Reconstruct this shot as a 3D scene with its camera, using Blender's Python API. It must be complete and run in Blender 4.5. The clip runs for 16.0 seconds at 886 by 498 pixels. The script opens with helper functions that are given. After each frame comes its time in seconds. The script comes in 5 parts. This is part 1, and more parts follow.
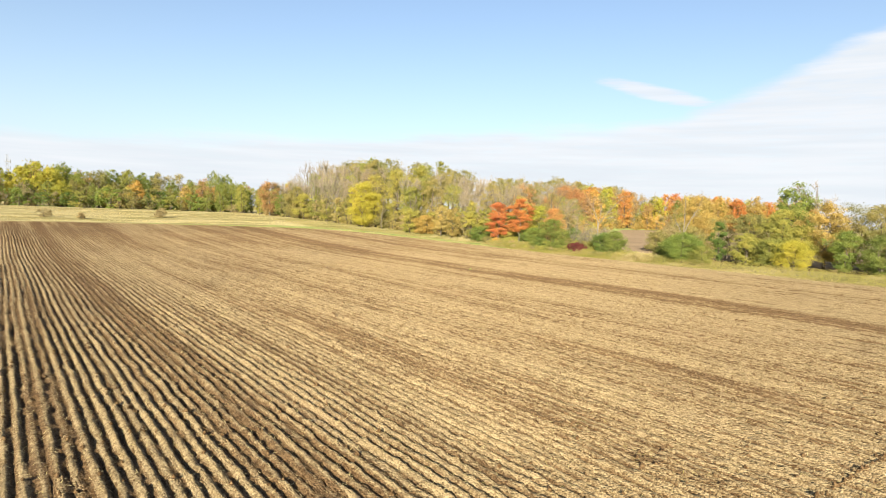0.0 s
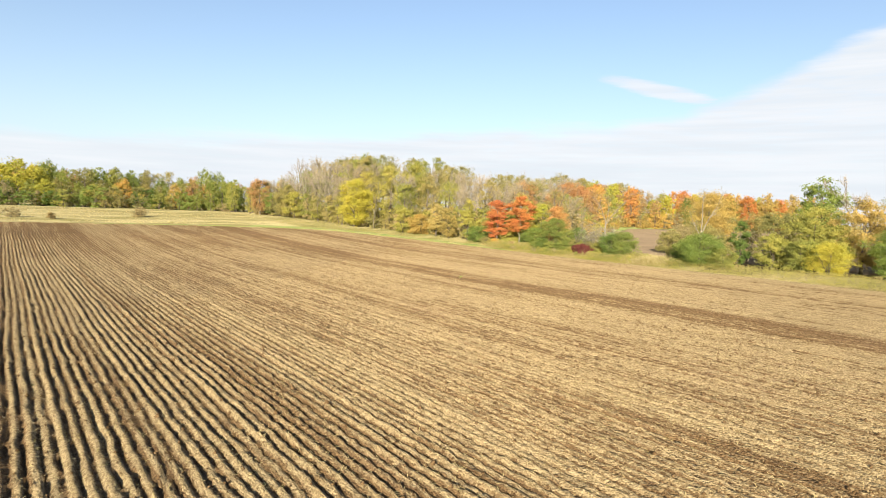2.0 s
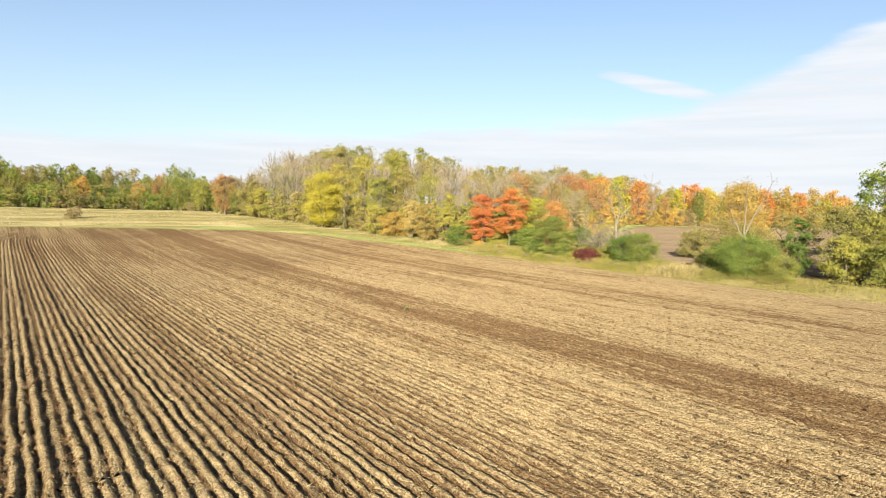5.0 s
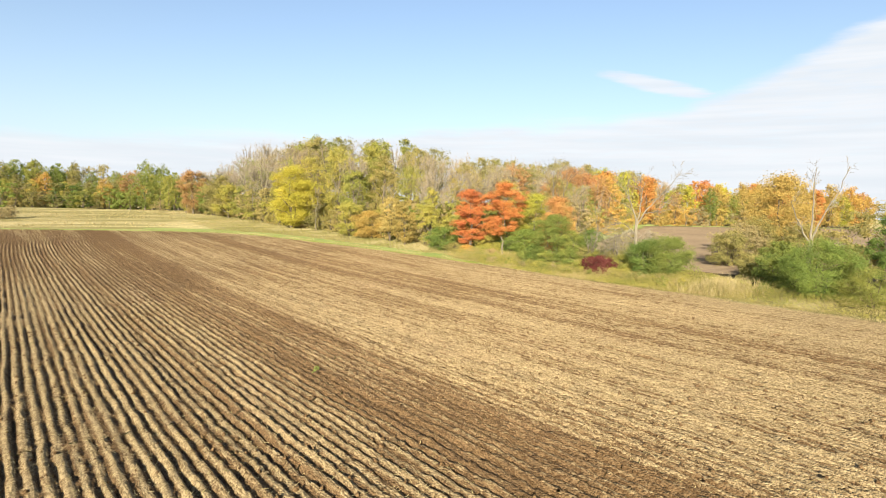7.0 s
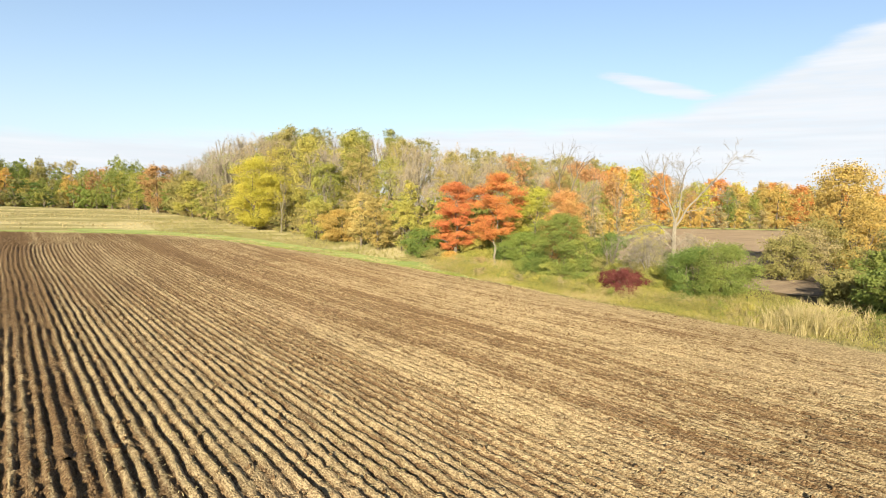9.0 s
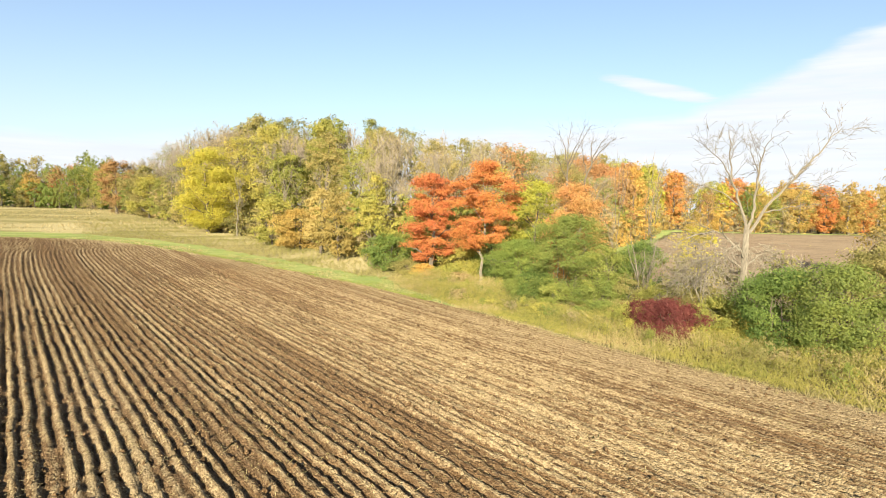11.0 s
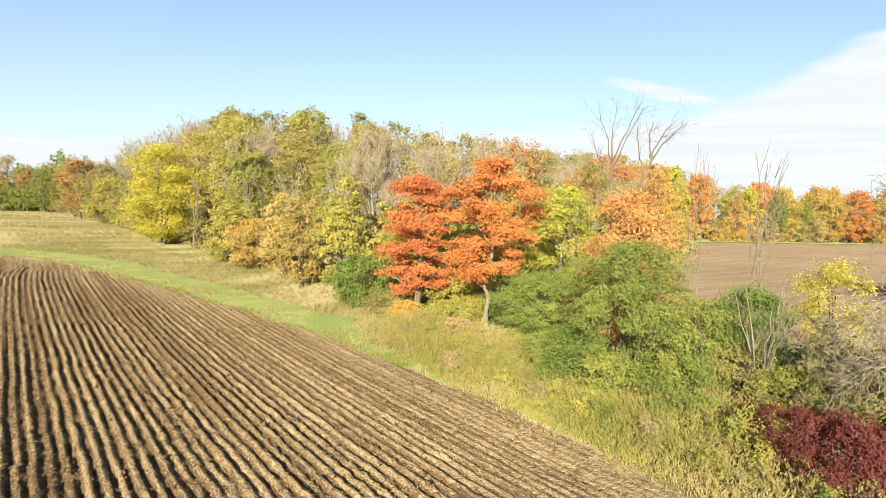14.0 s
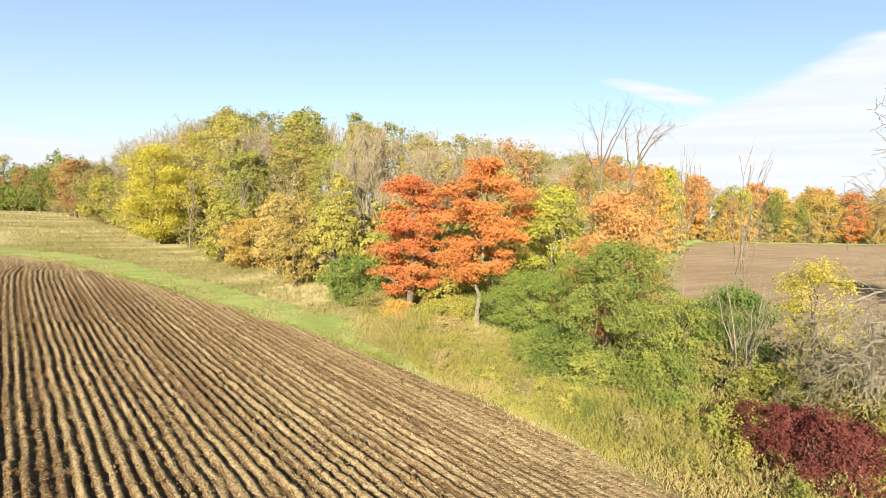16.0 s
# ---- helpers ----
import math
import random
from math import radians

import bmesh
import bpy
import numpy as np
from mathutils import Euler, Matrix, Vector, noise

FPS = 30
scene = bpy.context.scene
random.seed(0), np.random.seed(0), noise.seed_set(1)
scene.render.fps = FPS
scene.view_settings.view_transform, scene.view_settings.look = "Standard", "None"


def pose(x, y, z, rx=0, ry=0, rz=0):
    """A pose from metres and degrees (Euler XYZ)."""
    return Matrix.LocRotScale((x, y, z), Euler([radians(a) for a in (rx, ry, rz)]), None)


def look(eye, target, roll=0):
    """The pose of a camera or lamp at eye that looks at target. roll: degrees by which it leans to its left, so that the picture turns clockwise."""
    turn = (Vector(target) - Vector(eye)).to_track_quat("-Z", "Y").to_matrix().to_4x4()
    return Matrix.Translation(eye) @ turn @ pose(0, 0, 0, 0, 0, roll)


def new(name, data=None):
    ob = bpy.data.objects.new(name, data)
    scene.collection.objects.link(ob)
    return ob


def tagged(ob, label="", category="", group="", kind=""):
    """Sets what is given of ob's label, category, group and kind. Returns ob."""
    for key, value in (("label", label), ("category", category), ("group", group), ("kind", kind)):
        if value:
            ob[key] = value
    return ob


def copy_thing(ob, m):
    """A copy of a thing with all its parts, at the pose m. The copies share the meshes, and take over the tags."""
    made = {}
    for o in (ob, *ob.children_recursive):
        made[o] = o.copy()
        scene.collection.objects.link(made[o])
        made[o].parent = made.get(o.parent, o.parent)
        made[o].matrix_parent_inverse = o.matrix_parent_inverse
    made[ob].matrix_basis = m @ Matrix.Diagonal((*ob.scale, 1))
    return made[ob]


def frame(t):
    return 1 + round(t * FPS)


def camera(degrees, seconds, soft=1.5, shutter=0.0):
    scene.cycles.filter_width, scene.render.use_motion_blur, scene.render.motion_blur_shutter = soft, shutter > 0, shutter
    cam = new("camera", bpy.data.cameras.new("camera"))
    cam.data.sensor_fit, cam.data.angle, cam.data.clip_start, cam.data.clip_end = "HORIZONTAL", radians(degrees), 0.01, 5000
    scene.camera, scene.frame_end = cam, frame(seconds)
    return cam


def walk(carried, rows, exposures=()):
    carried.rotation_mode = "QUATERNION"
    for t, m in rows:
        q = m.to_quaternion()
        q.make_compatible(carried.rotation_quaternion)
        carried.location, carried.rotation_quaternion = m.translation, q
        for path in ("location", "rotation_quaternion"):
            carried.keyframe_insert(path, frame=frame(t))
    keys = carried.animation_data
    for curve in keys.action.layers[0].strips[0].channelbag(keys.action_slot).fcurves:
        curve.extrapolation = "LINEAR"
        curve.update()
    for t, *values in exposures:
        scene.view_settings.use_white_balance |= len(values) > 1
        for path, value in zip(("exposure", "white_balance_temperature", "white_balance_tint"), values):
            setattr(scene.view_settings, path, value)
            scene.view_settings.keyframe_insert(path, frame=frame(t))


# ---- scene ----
cam = camera(73.3, 16.0, soft=0.5)
METRES, EYE, TILT, LEAN, TURN = 100.0, 7.0, 0.0, 0.0, -37.0
ROWS = [
    (0.0, 0.0, 0.0, 0.0, 0.13, -3.4, -2.12),
    (0.5, 0.0033, 0.0201, 0.0004, 0.25, -3.44, -2.12),
    (1.0, 0.0073, 0.0437, 0.0003, 0.36, -3.47, -2.11),
    (1.5, 0.0121, 0.0705, 0.0009, 0.38, -3.51, -2.07),
    (2.0, 0.0181, 0.0999, 0.0017, 0.41, -3.57, -2.0),
    (2.5, 0.0251, 0.1317, 0.0021, 0.43, -3.61, -1.92),
    (3.0, 0.0327, 0.1656, 0.0022, 0.45, -3.63, -1.87),
    (3.5, 0.0406, 0.2018, 0.0024, 0.47, -3.68, -1.73),
    (4.0, 0.0486, 0.2401, 0.0027, 0.48, -3.73, -1.65),
    (6.5, 0.0816, 0.4521, 0.0018, 0.3, -3.88, -1.4),
    (7.0, 0.0884, 0.4962, 0.001, 0.27, -3.87, -1.42),
    (7.5, 0.0947, 0.5404, 0.0002, 0.28, -3.86, -1.45),
    (8.0, 0.1013, 0.5842, -0.0006, 0.31, -3.85, -1.46),
    (10.5, 0.1334, 0.792, -0.0048, 0.47, -3.6, -1.77),
    (11.0, 0.1398, 0.8314, -0.0036, 0.5, -3.6, -1.78),
    (11.5, 0.1463, 0.8687, -0.0022, 0.52, -3.58, -1.79),
    (12.0, 0.1504, 0.9026, -0.0005, 0.56, -3.57, -1.81),
    (12.5, 0.1512, 0.9322, 0.0005, 0.65, -3.51, -1.89),
    (13.0, 0.1485, 0.9561, 0.0017, 0.84, -3.49, -1.96),
    (13.5, 0.1462, 0.9735, 0.004, 0.78, -3.45, -2.0),
    (14.0, 0.1459, 0.9805, 0.0057, 0.76, -3.41, -2.05),
    (14.5, 0.1466, 0.9802, 0.0064, 0.75, -3.4, -2.08),
    (15.0, 0.1477, 0.978, 0.0064, 0.68, -3.4, -2.11),
    (15.5, 0.1484, 0.9773, 0.0059, 0.52, -3.39, -2.11),
    (16.0, 0.1496, 0.9769, 0.0058, 0.54, -3.38, -2.12),
]
walk(cam, [(t, pose(0, 0, EYE, TILT, LEAN, TURN) @ pose(METRES * x, METRES * y, METRES * z, 90 + pitch, roll, yaw)) for t, x, y, z, yaw, pitch, roll in ROWS], exposures=[(0.0, 1.4), (8.2, 1.4), (11.0, 1.5), (16.0, 1.5)])

# ---- world, sun ----
SUN_AZ, SUN_EL = 225.5, 20.0          # compass-like: degrees from +y towards +x
LIGHT = bpy.data.lights.new("sun", "SUN")
LIGHT.energy, LIGHT.angle, LIGHT.color = 5.0, radians(0.6), (1.0, 0.92, 0.76)
sun_dir = Vector((math.sin(radians(SUN_AZ)) * math.cos(radians(SUN_EL)), math.cos(radians(SUN_AZ)) * math.cos(radians(SUN_EL)), math.sin(radians(SUN_EL))))
sun = new("sun", LIGHT)
sun.matrix_basis = look(sun_dir * 300, (0, 0, 0))


class Nodes:
    """Short hand for a node tree."""

    def __init__(self, tree):
        self.tree = tree
        tree.nodes.clear()

    def add(self, kind, ins=None, **props):
        n = self.tree.nodes.new(kind)
        for k, v in props.items():
            if k == "operation":
                n.operation = v
            elif k == "data_type":
                n.data_type = v
            elif k == "blend_type":
                n.blend_type = v
            elif k == "noise_dimensions":
                n.noise_dimensions = v
            elif k == "feature":
                n.feature = v
            elif k == "sky_type":
                n.sky_type = v
            elif k == "interpolation_type":
                n.interpolation_type = v
        for k, v in (ins or {}).items():
            s = n.inputs[k]
            if isinstance(v, bpy.types.NodeSocket):
                self.tree.links.new(v, s)
            else:
                s.default_value = v
        return n

    def math(self, op, a, b=0.0, c=0.0):
        return self.add("ShaderNodeMath", {0: a, 1: b, 2: c}, operation=op).outputs[0]

    def rng(self, v, a, b, c=0.0, d=1.0, kind="SMOOTHSTEP"):
        return self.add("ShaderNodeMapRange", {"Value": v, "From Min": a, "From Max": b, "To Min": c, "To Max": d}, interpolation_type=kind).outputs[0]

    def mix(self, f, a, b, blend="MIX"):
        n = self.add("ShaderNodeMix", data_type="RGBA", blend_type=blend)
        for s, v in ((n.inputs[0], f), (n.inputs[6], a), (n.inputs[7], b)):
            if isinstance(v, bpy.types.NodeSocket):
                self.tree.links.new(v, s)
            else:
                s.default_value = (*v, 1.0) if isinstance(v, tuple) else v
        return n.outputs[2]

    def noise(self, vec, scale, detail=3.0, rough=0.55):
        return self.add("ShaderNodeTexNoise", {"Vector": vec, "Scale": scale, "Detail": detail, "Roughness": rough}).outputs[0]

    def scaled(self, vec, s):
        return self.add("ShaderNodeVectorMath", {0: vec, 1: s}, operation="MULTIPLY").outputs[0]

    def ramp(self, f, stops):
        n = self.add("ShaderNodeValToRGB", {"Fac": f})
        e = n.color_ramp.elements
        while len(e) < len(stops):
            e.new(0.5)
        for el, (p, c) in zip(e, stops):
            el.position, el.color = p, (*c, 1.0)
        return n.outputs[0]


world = bpy.data.worlds.new("world")
scene.world = world
world.use_nodes = True
w = Nodes(world.node_tree)
sky = w.add("ShaderNodeTexSky", sky_type="NISHITA")
sky.sun_disc, sky.sun_elevation, sky.sun_rotation = False, radians(SUN_EL), radians(SUN_AZ)
sky.air_density, sky.dust_density, sky.ozone_density = 1.0, 0.6, 2.0
ray = w.add("ShaderNodeTexCoord").outputs["Generated"]
xyz = w.add("ShaderNodeSeparateXYZ", {0: ray})
az = w.math("MULTIPLY", w.math("ARCTAN2", xyz.outputs[0], xyz.outputs[1]), 57.2958)
el = w.math("MULTIPLY", w.math("ARCSINE", xyz.outputs[2]), 57.2958)
sky_at = w.add("ShaderNodeCombineXYZ", {0: w.math("MULTIPLY", az, 0.05), 1: w.math("MULTIPLY", el, 0.22), 2: 0.0}).outputs[0]
wisp = w.noise(sky_at, 1.6, 6.0, 0.6)
fine = w.noise(w.scaled(sky_at, (2.0, 4.0, 1.0)), 3.0, 5.0, 0.6)
# the cloud bank's upper edge climbs slowly, then steeply to the south-east
edge = w.math("ADD", w.math("MULTIPLY_ADD", w.math("MINIMUM", az, 60.0), 0.068, 5.0), w.math("MULTIPLY", w.math("MAXIMUM", w.math("SUBTRACT", w.math("MINIMUM", az, 110.0), 58.0), 0.0), 0.40))
rough_edge = w.math("ADD", edge, w.math("MULTIPLY_ADD", wisp, 3.6, -1.8))
bank = w.rng(w.math("SUBTRACT", el, rough_edge), 0.6, -1.0)
bank = w.math("MULTIPLY", bank, w.rng(fine, 0.15, 0.6, 0.78, 1.0))
# one loose wisp over the bank
da = w.math("SUBTRACT", az, 55.9)
dl = w.math("ADD", w.math("SUBTRACT", el, 11.35), w.math("MULTIPLY", da, 0.24))
loose = w.math("SUBTRACT", 1.0, w.math("ADD", w.math("POWER", w.math("ABSOLUTE", w.math("DIVIDE", da, 6.4)), 2.0), w.math("POWER", w.math("ABSOLUTE", w.math("DIVIDE", dl, 0.85)), 2.0)))
loose = w.math("MULTIPLY", w.rng(w.math("ADD", loose, w.math("MULTIPLY_ADD", fine, 1.2, -0.7)), 0.0, 0.8), 0.9)
cover = w.math("MAXIMUM", bank, loose)
haze = w.math("MULTIPLY_ADD", w.math("EXPONENT", w.math("DIVIDE", w.math("MAXIMUM", el, 0.0), -7.5)), 0.85, 0.1)
blue = w.mix(1.0, sky.outputs[0], (1.16, 1.19, 1.23), "MULTIPLY")
hazy = w.mix(haze, blue, (5.08, 5.6, 6.05))
cloud = w.mix(w.rng(w.noise(w.scaled(sky_at, (0.8, 3.0, 1.0)), 1.3, 4.0), 0.35, 0.7), (5.5, 5.85, 6.25), (6.1, 6.3, 6.6))
paint = w.mix(cover, hazy, cloud)
bg = w.add("ShaderNodeBackground", {"Color": paint, "Strength": 0.057})
out = w.add("ShaderNodeOutputWorld", {"Surface": bg.outputs[0]})


# ---- materials ----
def material(name):
    m = bpy.data.materials.new(name)
    m.use_nodes = True
    return m, Nodes(m.node_tree)


def close(n, color, rough=0.9, bump=None, dist=0.02, strength=0.6, translucent=0.0, gloss=0.25, sat=1.0, value=0.8):
    color = n.add("ShaderNodeHueSaturation", {"Saturation": sat, "Value": value, "Color": color}).outputs[0]
    color = n.mix(1.0, color, (1.0, 0.965, 0.84), "MULTIPLY")
    b = n.add("ShaderNodeBsdfPrincipled", {"Base Color": color, "Roughness": rough, "Specular IOR Level": gloss, "Diffuse Roughness": 0.9})
    if bump is not None:
        bn = n.add("ShaderNodeBump", {"Height": bump, "Distance": dist, "Strength": strength})
        n.tree.links.new(bn.outputs[0], b.inputs["Normal"])
    surface = b.outputs[0]
    if translucent:
        t = n.add("ShaderNodeBsdfTranslucent", {"Color": color})
        surface = n.add("ShaderNodeMixShader", {0: translucent, 1: surface, 2: t.outputs[0]}).outputs[0]
    n.add("ShaderNodeOutputMaterial", {"Surface": surface})


def soil_material(name="ploughed_soil", straw=0.55):
    """Crumbly earth strewn with chopped straw, in lanes left by the implement."""
    m, n = material(name)
    at = n.add("ShaderNodeTexCoord").outputs["Object"]
    lane = n.noise(n.scaled(at, (0.42, 0.010, 0.0)), 1.0, 3.0)
    row = n.noise(n.scaled(at, (4.6, 0.05, 0.0)), 1.0, 2.0)
    patch = n.noise(n.scaled(at, (0.09, 0.05, 0.0)), 1.0, 4.0)
    fibre = n.noise(n.scaled(at, (1.0, 0.7, 1.0)), 7.0, 6.0, 0.75)
    cell = n.add("ShaderNodeTexVoronoi", {"Vector": n.scaled(at, (1.0, 0.75, 1.0)), "Scale": 19.0, "Randomness": 1.0}, feature="F1")
    bit = n.add("ShaderNodeSeparateColor", {0: cell.outputs["Color"]})
    small = n.add("ShaderNodeTexVoronoi", {"Vector": at, "Scale": 42.0, "Randomness": 1.0}, feature="F1")
    bit2 = n.add("ShaderNodeSeparateColor", {0: small.outputs["Color"]})
    big = n.add("ShaderNodeTexVoronoi", {"Vector": n.scaled(at, (1.0, 0.7, 1.0)), "Scale": 8.0, "Randomness": 1.0}, feature="F1")
    bit3 = n.add("ShaderNodeSeparateColor", {0: big.outputs["Color"]})
    crumb = n.math("MULTIPLY_ADD", bit.outputs[0], 0.48, n.math("MULTIPLY_ADD", bit2.outputs[0], 0.3, n.math("MULTIPLY", bit3.outputs[0], 0.22)))
    wide = n.noise(n.scaled(at, (0.15, 0.004, 0.0)), 1.0, 2.0)
    cover_f = n.math("ADD", n.math("MULTIPLY_ADD", lane, 1.25, n.math("MULTIPLY_ADD", wide, 0.6, -0.51)), n.math("MULTIPLY", patch, 0.5))
    cover_f = n.math("ADD", cover_f, n.math("MULTIPLY", row, 1.0))
    cover_f = n.math("ADD", cover_f, n.math("MULTIPLY_ADD", fibre, 0.7, n.math("MULTIPLY", bit.outputs[1], 0.3)))
    across = n.add("ShaderNodeSeparateXYZ", {0: at}).outputs[0]
    bare = n.math("ADD", n.rng(n.math("ABSOLUTE", n.math("SUBTRACT", across, 49.2)), 2.4, 1.6), n.math("MULTIPLY", n.rng(n.math("ABSOLUTE", n.math("SUBTRACT", across, 6.6)), 1.6, 0.9), 0.6))
    cover_f = n.math("SUBTRACT", cover_f, n.math("MULTIPLY", bare, 0.28))      # passes that left no straw
    along = n.add("ShaderNodeSeparateXYZ", {0: at}).outputs[1]
    cover_f = n.math("SUBTRACT", cover_f, n.rng(n.math("MULTIPLY_ADD", across, 0.5, along), 88.0, 135.0, 0.0, 0.20))   # browner to the north: furrow shade put into the colour as thinner straw cover
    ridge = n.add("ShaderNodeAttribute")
    ridge.attribute_name = "ridge"                       # straw tone on the ridges; darker earth painted into the grooves deepens their shade
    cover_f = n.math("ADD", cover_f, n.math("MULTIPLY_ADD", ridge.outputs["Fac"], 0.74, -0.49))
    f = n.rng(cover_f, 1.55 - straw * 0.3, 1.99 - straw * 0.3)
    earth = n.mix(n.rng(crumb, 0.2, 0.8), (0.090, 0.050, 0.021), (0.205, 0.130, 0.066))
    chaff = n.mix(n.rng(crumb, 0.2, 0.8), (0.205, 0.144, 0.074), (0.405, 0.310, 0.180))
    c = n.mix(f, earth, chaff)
    red = n.rng(n.noise(n.scaled(at, (0.2, 0.06, 0.0)), 1.3, 2.0), 0.55, 0.75, 0.0, 0.14)
    c = n.mix(red, c, n.mix(crumb, (0.17, 0.095, 0.06), (0.36, 0.225, 0.14)))
    hump = n.math("SUBTRACT", n.math("MULTIPLY", crumb, 0.6), n.math("MULTIPLY", cell.outputs["Distance"], 0.8))
    close(n, c, 0.95, n.math("ADD", hump, fibre), 0.08, 1.0, gloss=0.1, sat=0.95, value=0.935)
    return m


def grass_material(name, stops, scale=0.35):
    m, n = material(name)
    at = n.add("ShaderNodeTexCoord").outputs["Object"]
    isl = n.add("ShaderNodeNewGeometry").outputs["Random Per Island"]
    drift = n.noise(n.scaled(at, (1.0, 0.5, 0.0)), scale, 4.0)
    near = n.rng(n.noise(at, 3.2, 3.0, 0.6), 0.32, 0.68, 0.0, 0.34, "LINEAR")
    f = n.math("ADD", n.math("MULTIPLY_ADD", isl, 0.2, near), n.rng(drift, 0.39, 0.61, 0.0, 0.46, "LINEAR"))
    close(n, n.ramp(f, stops), 0.8, translucent=0.4, sat=1.05, value=0.78)
    return m


def turf_material(name, low, mid, high, scale=0.12):
    m, n = material(name)
    at = n.add("ShaderNodeTexCoord").outputs["Object"]
    a = n.noise(n.scaled(at, (0.5, 1.6, 1.0)), scale, 5.0, 0.6)
    b = n.noise(at, 6.0, 5.0, 0.7)
    c = n.mix(n.rng(a, 0.42, 0.58), low, mid)
    c = n.mix(n.rng(b, 0.4, 0.75), c, high)
    close(n, c, 0.95, b, 0.12, 0.9, gloss=0.1, value=0.47)
    return m


def leaf_material(name, stops, drift=0.4, translucent=0.5, sat=0.96):
    """Leaves: colour drifts from bough to bough and from tree to tree, and a little from leaf to leaf."""
    m, n = material(name)
    at = n.add("ShaderNodeTexCoord").outputs["Object"]
    isl = n.add("ShaderNodeNewGeometry").outputs["Random Per Island"]
    own = n.add("ShaderNodeObjectInfo").outputs["Random"]
    bough = n.rng(n.noise(at, drift, 2.0, 0.5), 0.32, 0.68, 0.0, 0.28, "LINEAR")
    spray = n.rng(n.noise(at, drift * 4.5, 3.0, 0.6), 0.32, 0.68, 0.0, 0.22, "LINEAR")
    f = n.math("ADD", n.math("MULTIPLY_ADD", isl, 0.16, n.math("ADD", bough, spray)), n.math("MULTIPLY", own, 0.42))
    other = n.add("ShaderNodeTexWhiteNoise", {"W": n.math("MULTIPLY", isl, 917.0)}, noise_dimensions="1D").outputs[0]
    close(n, n.ramp(f, stops), 0.6, translucent=translucent, sat=sat, value=n.rng(other, 0.0, 1.0, 0.92, 1.42, "LINEAR"))
    return m


def bark_material(name, a, b):
    m, n = material(name)
    at = n.add("ShaderNodeTexCoord").outputs["Object"]
    f = n.noise(n.scaled(at, (6.0, 6.0, 1.2)), 3.0, 5.0, 0.7)
    g = n.noise(at, 0.7, 3.0)
    c = n.mix(n.rng(n.math("ADD", f, n.math("MULTIPLY", g, 0.5)), 0.5, 1.0), a, b)
    close(n, c, 0.9, f, 0.03, 0.8, gloss=0.15)
    return m


SOIL = soil_material()


def far_soil_material():
    m, n = material("far_soil")
    at = n.add("ShaderNodeTexCoord").outputs["Object"]
    lane = n.noise(n.scaled(at, (0.06, 0.9, 0.0)), 1.0, 4.0, 0.65)
    patch = n.noise(at, 0.06, 4.0)
    grain = n.noise(at, 4.0, 5.0, 0.7)
    c = n.mix(n.rng(n.math("ADD", lane, n.math("MULTIPLY", patch, 0.7)), 0.6, 1.05), (0.125, 0.088, 0.062), (0.20, 0.152, 0.106))
    c = n.mix(n.rng(grain, 0.35, 0.7, 0.0, 0.5), c, (0.235, 0.18, 0.125))
    close(n, c, 0.95, grain, 0.1, 1.0, gloss=0.1)
    return m


SOIL_FAR = far_soil_material()
TURF = turf_material("meadow_turf", (0.32, 0.28, 0.12), (0.64, 0.54, 0.31), (0.30, 0.28, 0.11), 0.07)
STRIP = turf_material("mown_grass", (0.25, 0.34, 0.10), (0.37, 0.43, 0.145), (0.47, 0.46, 0.205), 0.35)
FLOOR = turf_material("leaf_litter", (0.12, 0.085, 0.04), (0.18, 0.12, 0.05), (0.09, 0.09, 0.035))
WEED = grass_material("weeds", [(0.0, (0.15, 0.18, 0.06)), (0.2, (0.28, 0.29, 0.085)), (0.4, (0.48, 0.43, 0.14)), (0.56, (0.37, 0.34, 0.11)), (0.74, (0.60, 0.50, 0.27)), (0.9, (0.42, 0.29, 0.14)), (1.0, (0.25, 0.17, 0.09))], 0.3)
MEADOW = grass_material("meadow_blades", [(0.0, (0.24, 0.23, 0.08)), (0.35, (0.50, 0.42, 0.22)), (0.65, (0.62, 0.52, 0.30)), (0.85, (0.34, 0.29, 0.12)), (1.0, (0.25, 0.17, 0.09))], 0.09)
STRAW = grass_material("dry_grass", [(0.0, (0.48, 0.39, 0.20)), (0.5, (0.68, 0.57, 0.33)), (0.8, (0.40, 0.35, 0.14)), (1.0, (0.24, 0.16, 0.08))])
ROUGH = grass_material("rough_grass_blades", [(0.0, (0.16, 0.18, 0.06)), (0.25, (0.28, 0.275, 0.095)), (0.45, (0.43, 0.385, 0.165)), (0.6, (0.32, 0.30, 0.11)), (0.78, (0.52, 0.445, 0.23)), (1.0, (0.28, 0.21, 0.10))], 0.16)
SHORT = grass_material("short_grass", [(0.0, (0.20, 0.27, 0.06)), (0.5, (0.30, 0.34, 0.09)), (1.0, (0.42, 0.37, 0.15))])
YELLOW = leaf_material("yellow_leaves", [(0.0, (0.19, 0.22, 0.04)), (0.35, (0.32, 0.32, 0.045)), (0.7, (0.46, 0.41, 0.05)), (1.0, (0.51, 0.37, 0.055))])
GOLD = leaf_material("golden_leaves", [(0.0, (0.24, 0.21, 0.07)), (0.35, (0.40, 0.29, 0.08)), (0.7, (0.50, 0.33, 0.075)), (1.0, (0.48, 0.22, 0.06))])
ORANGE = leaf_material("orange_leaves", [(0.0, (0.37, 0.27, 0.06)), (0.3, (0.48, 0.26, 0.06)), (0.65, (0.49, 0.19, 0.05)), (1.0, (0.38, 0.105, 0.04))])
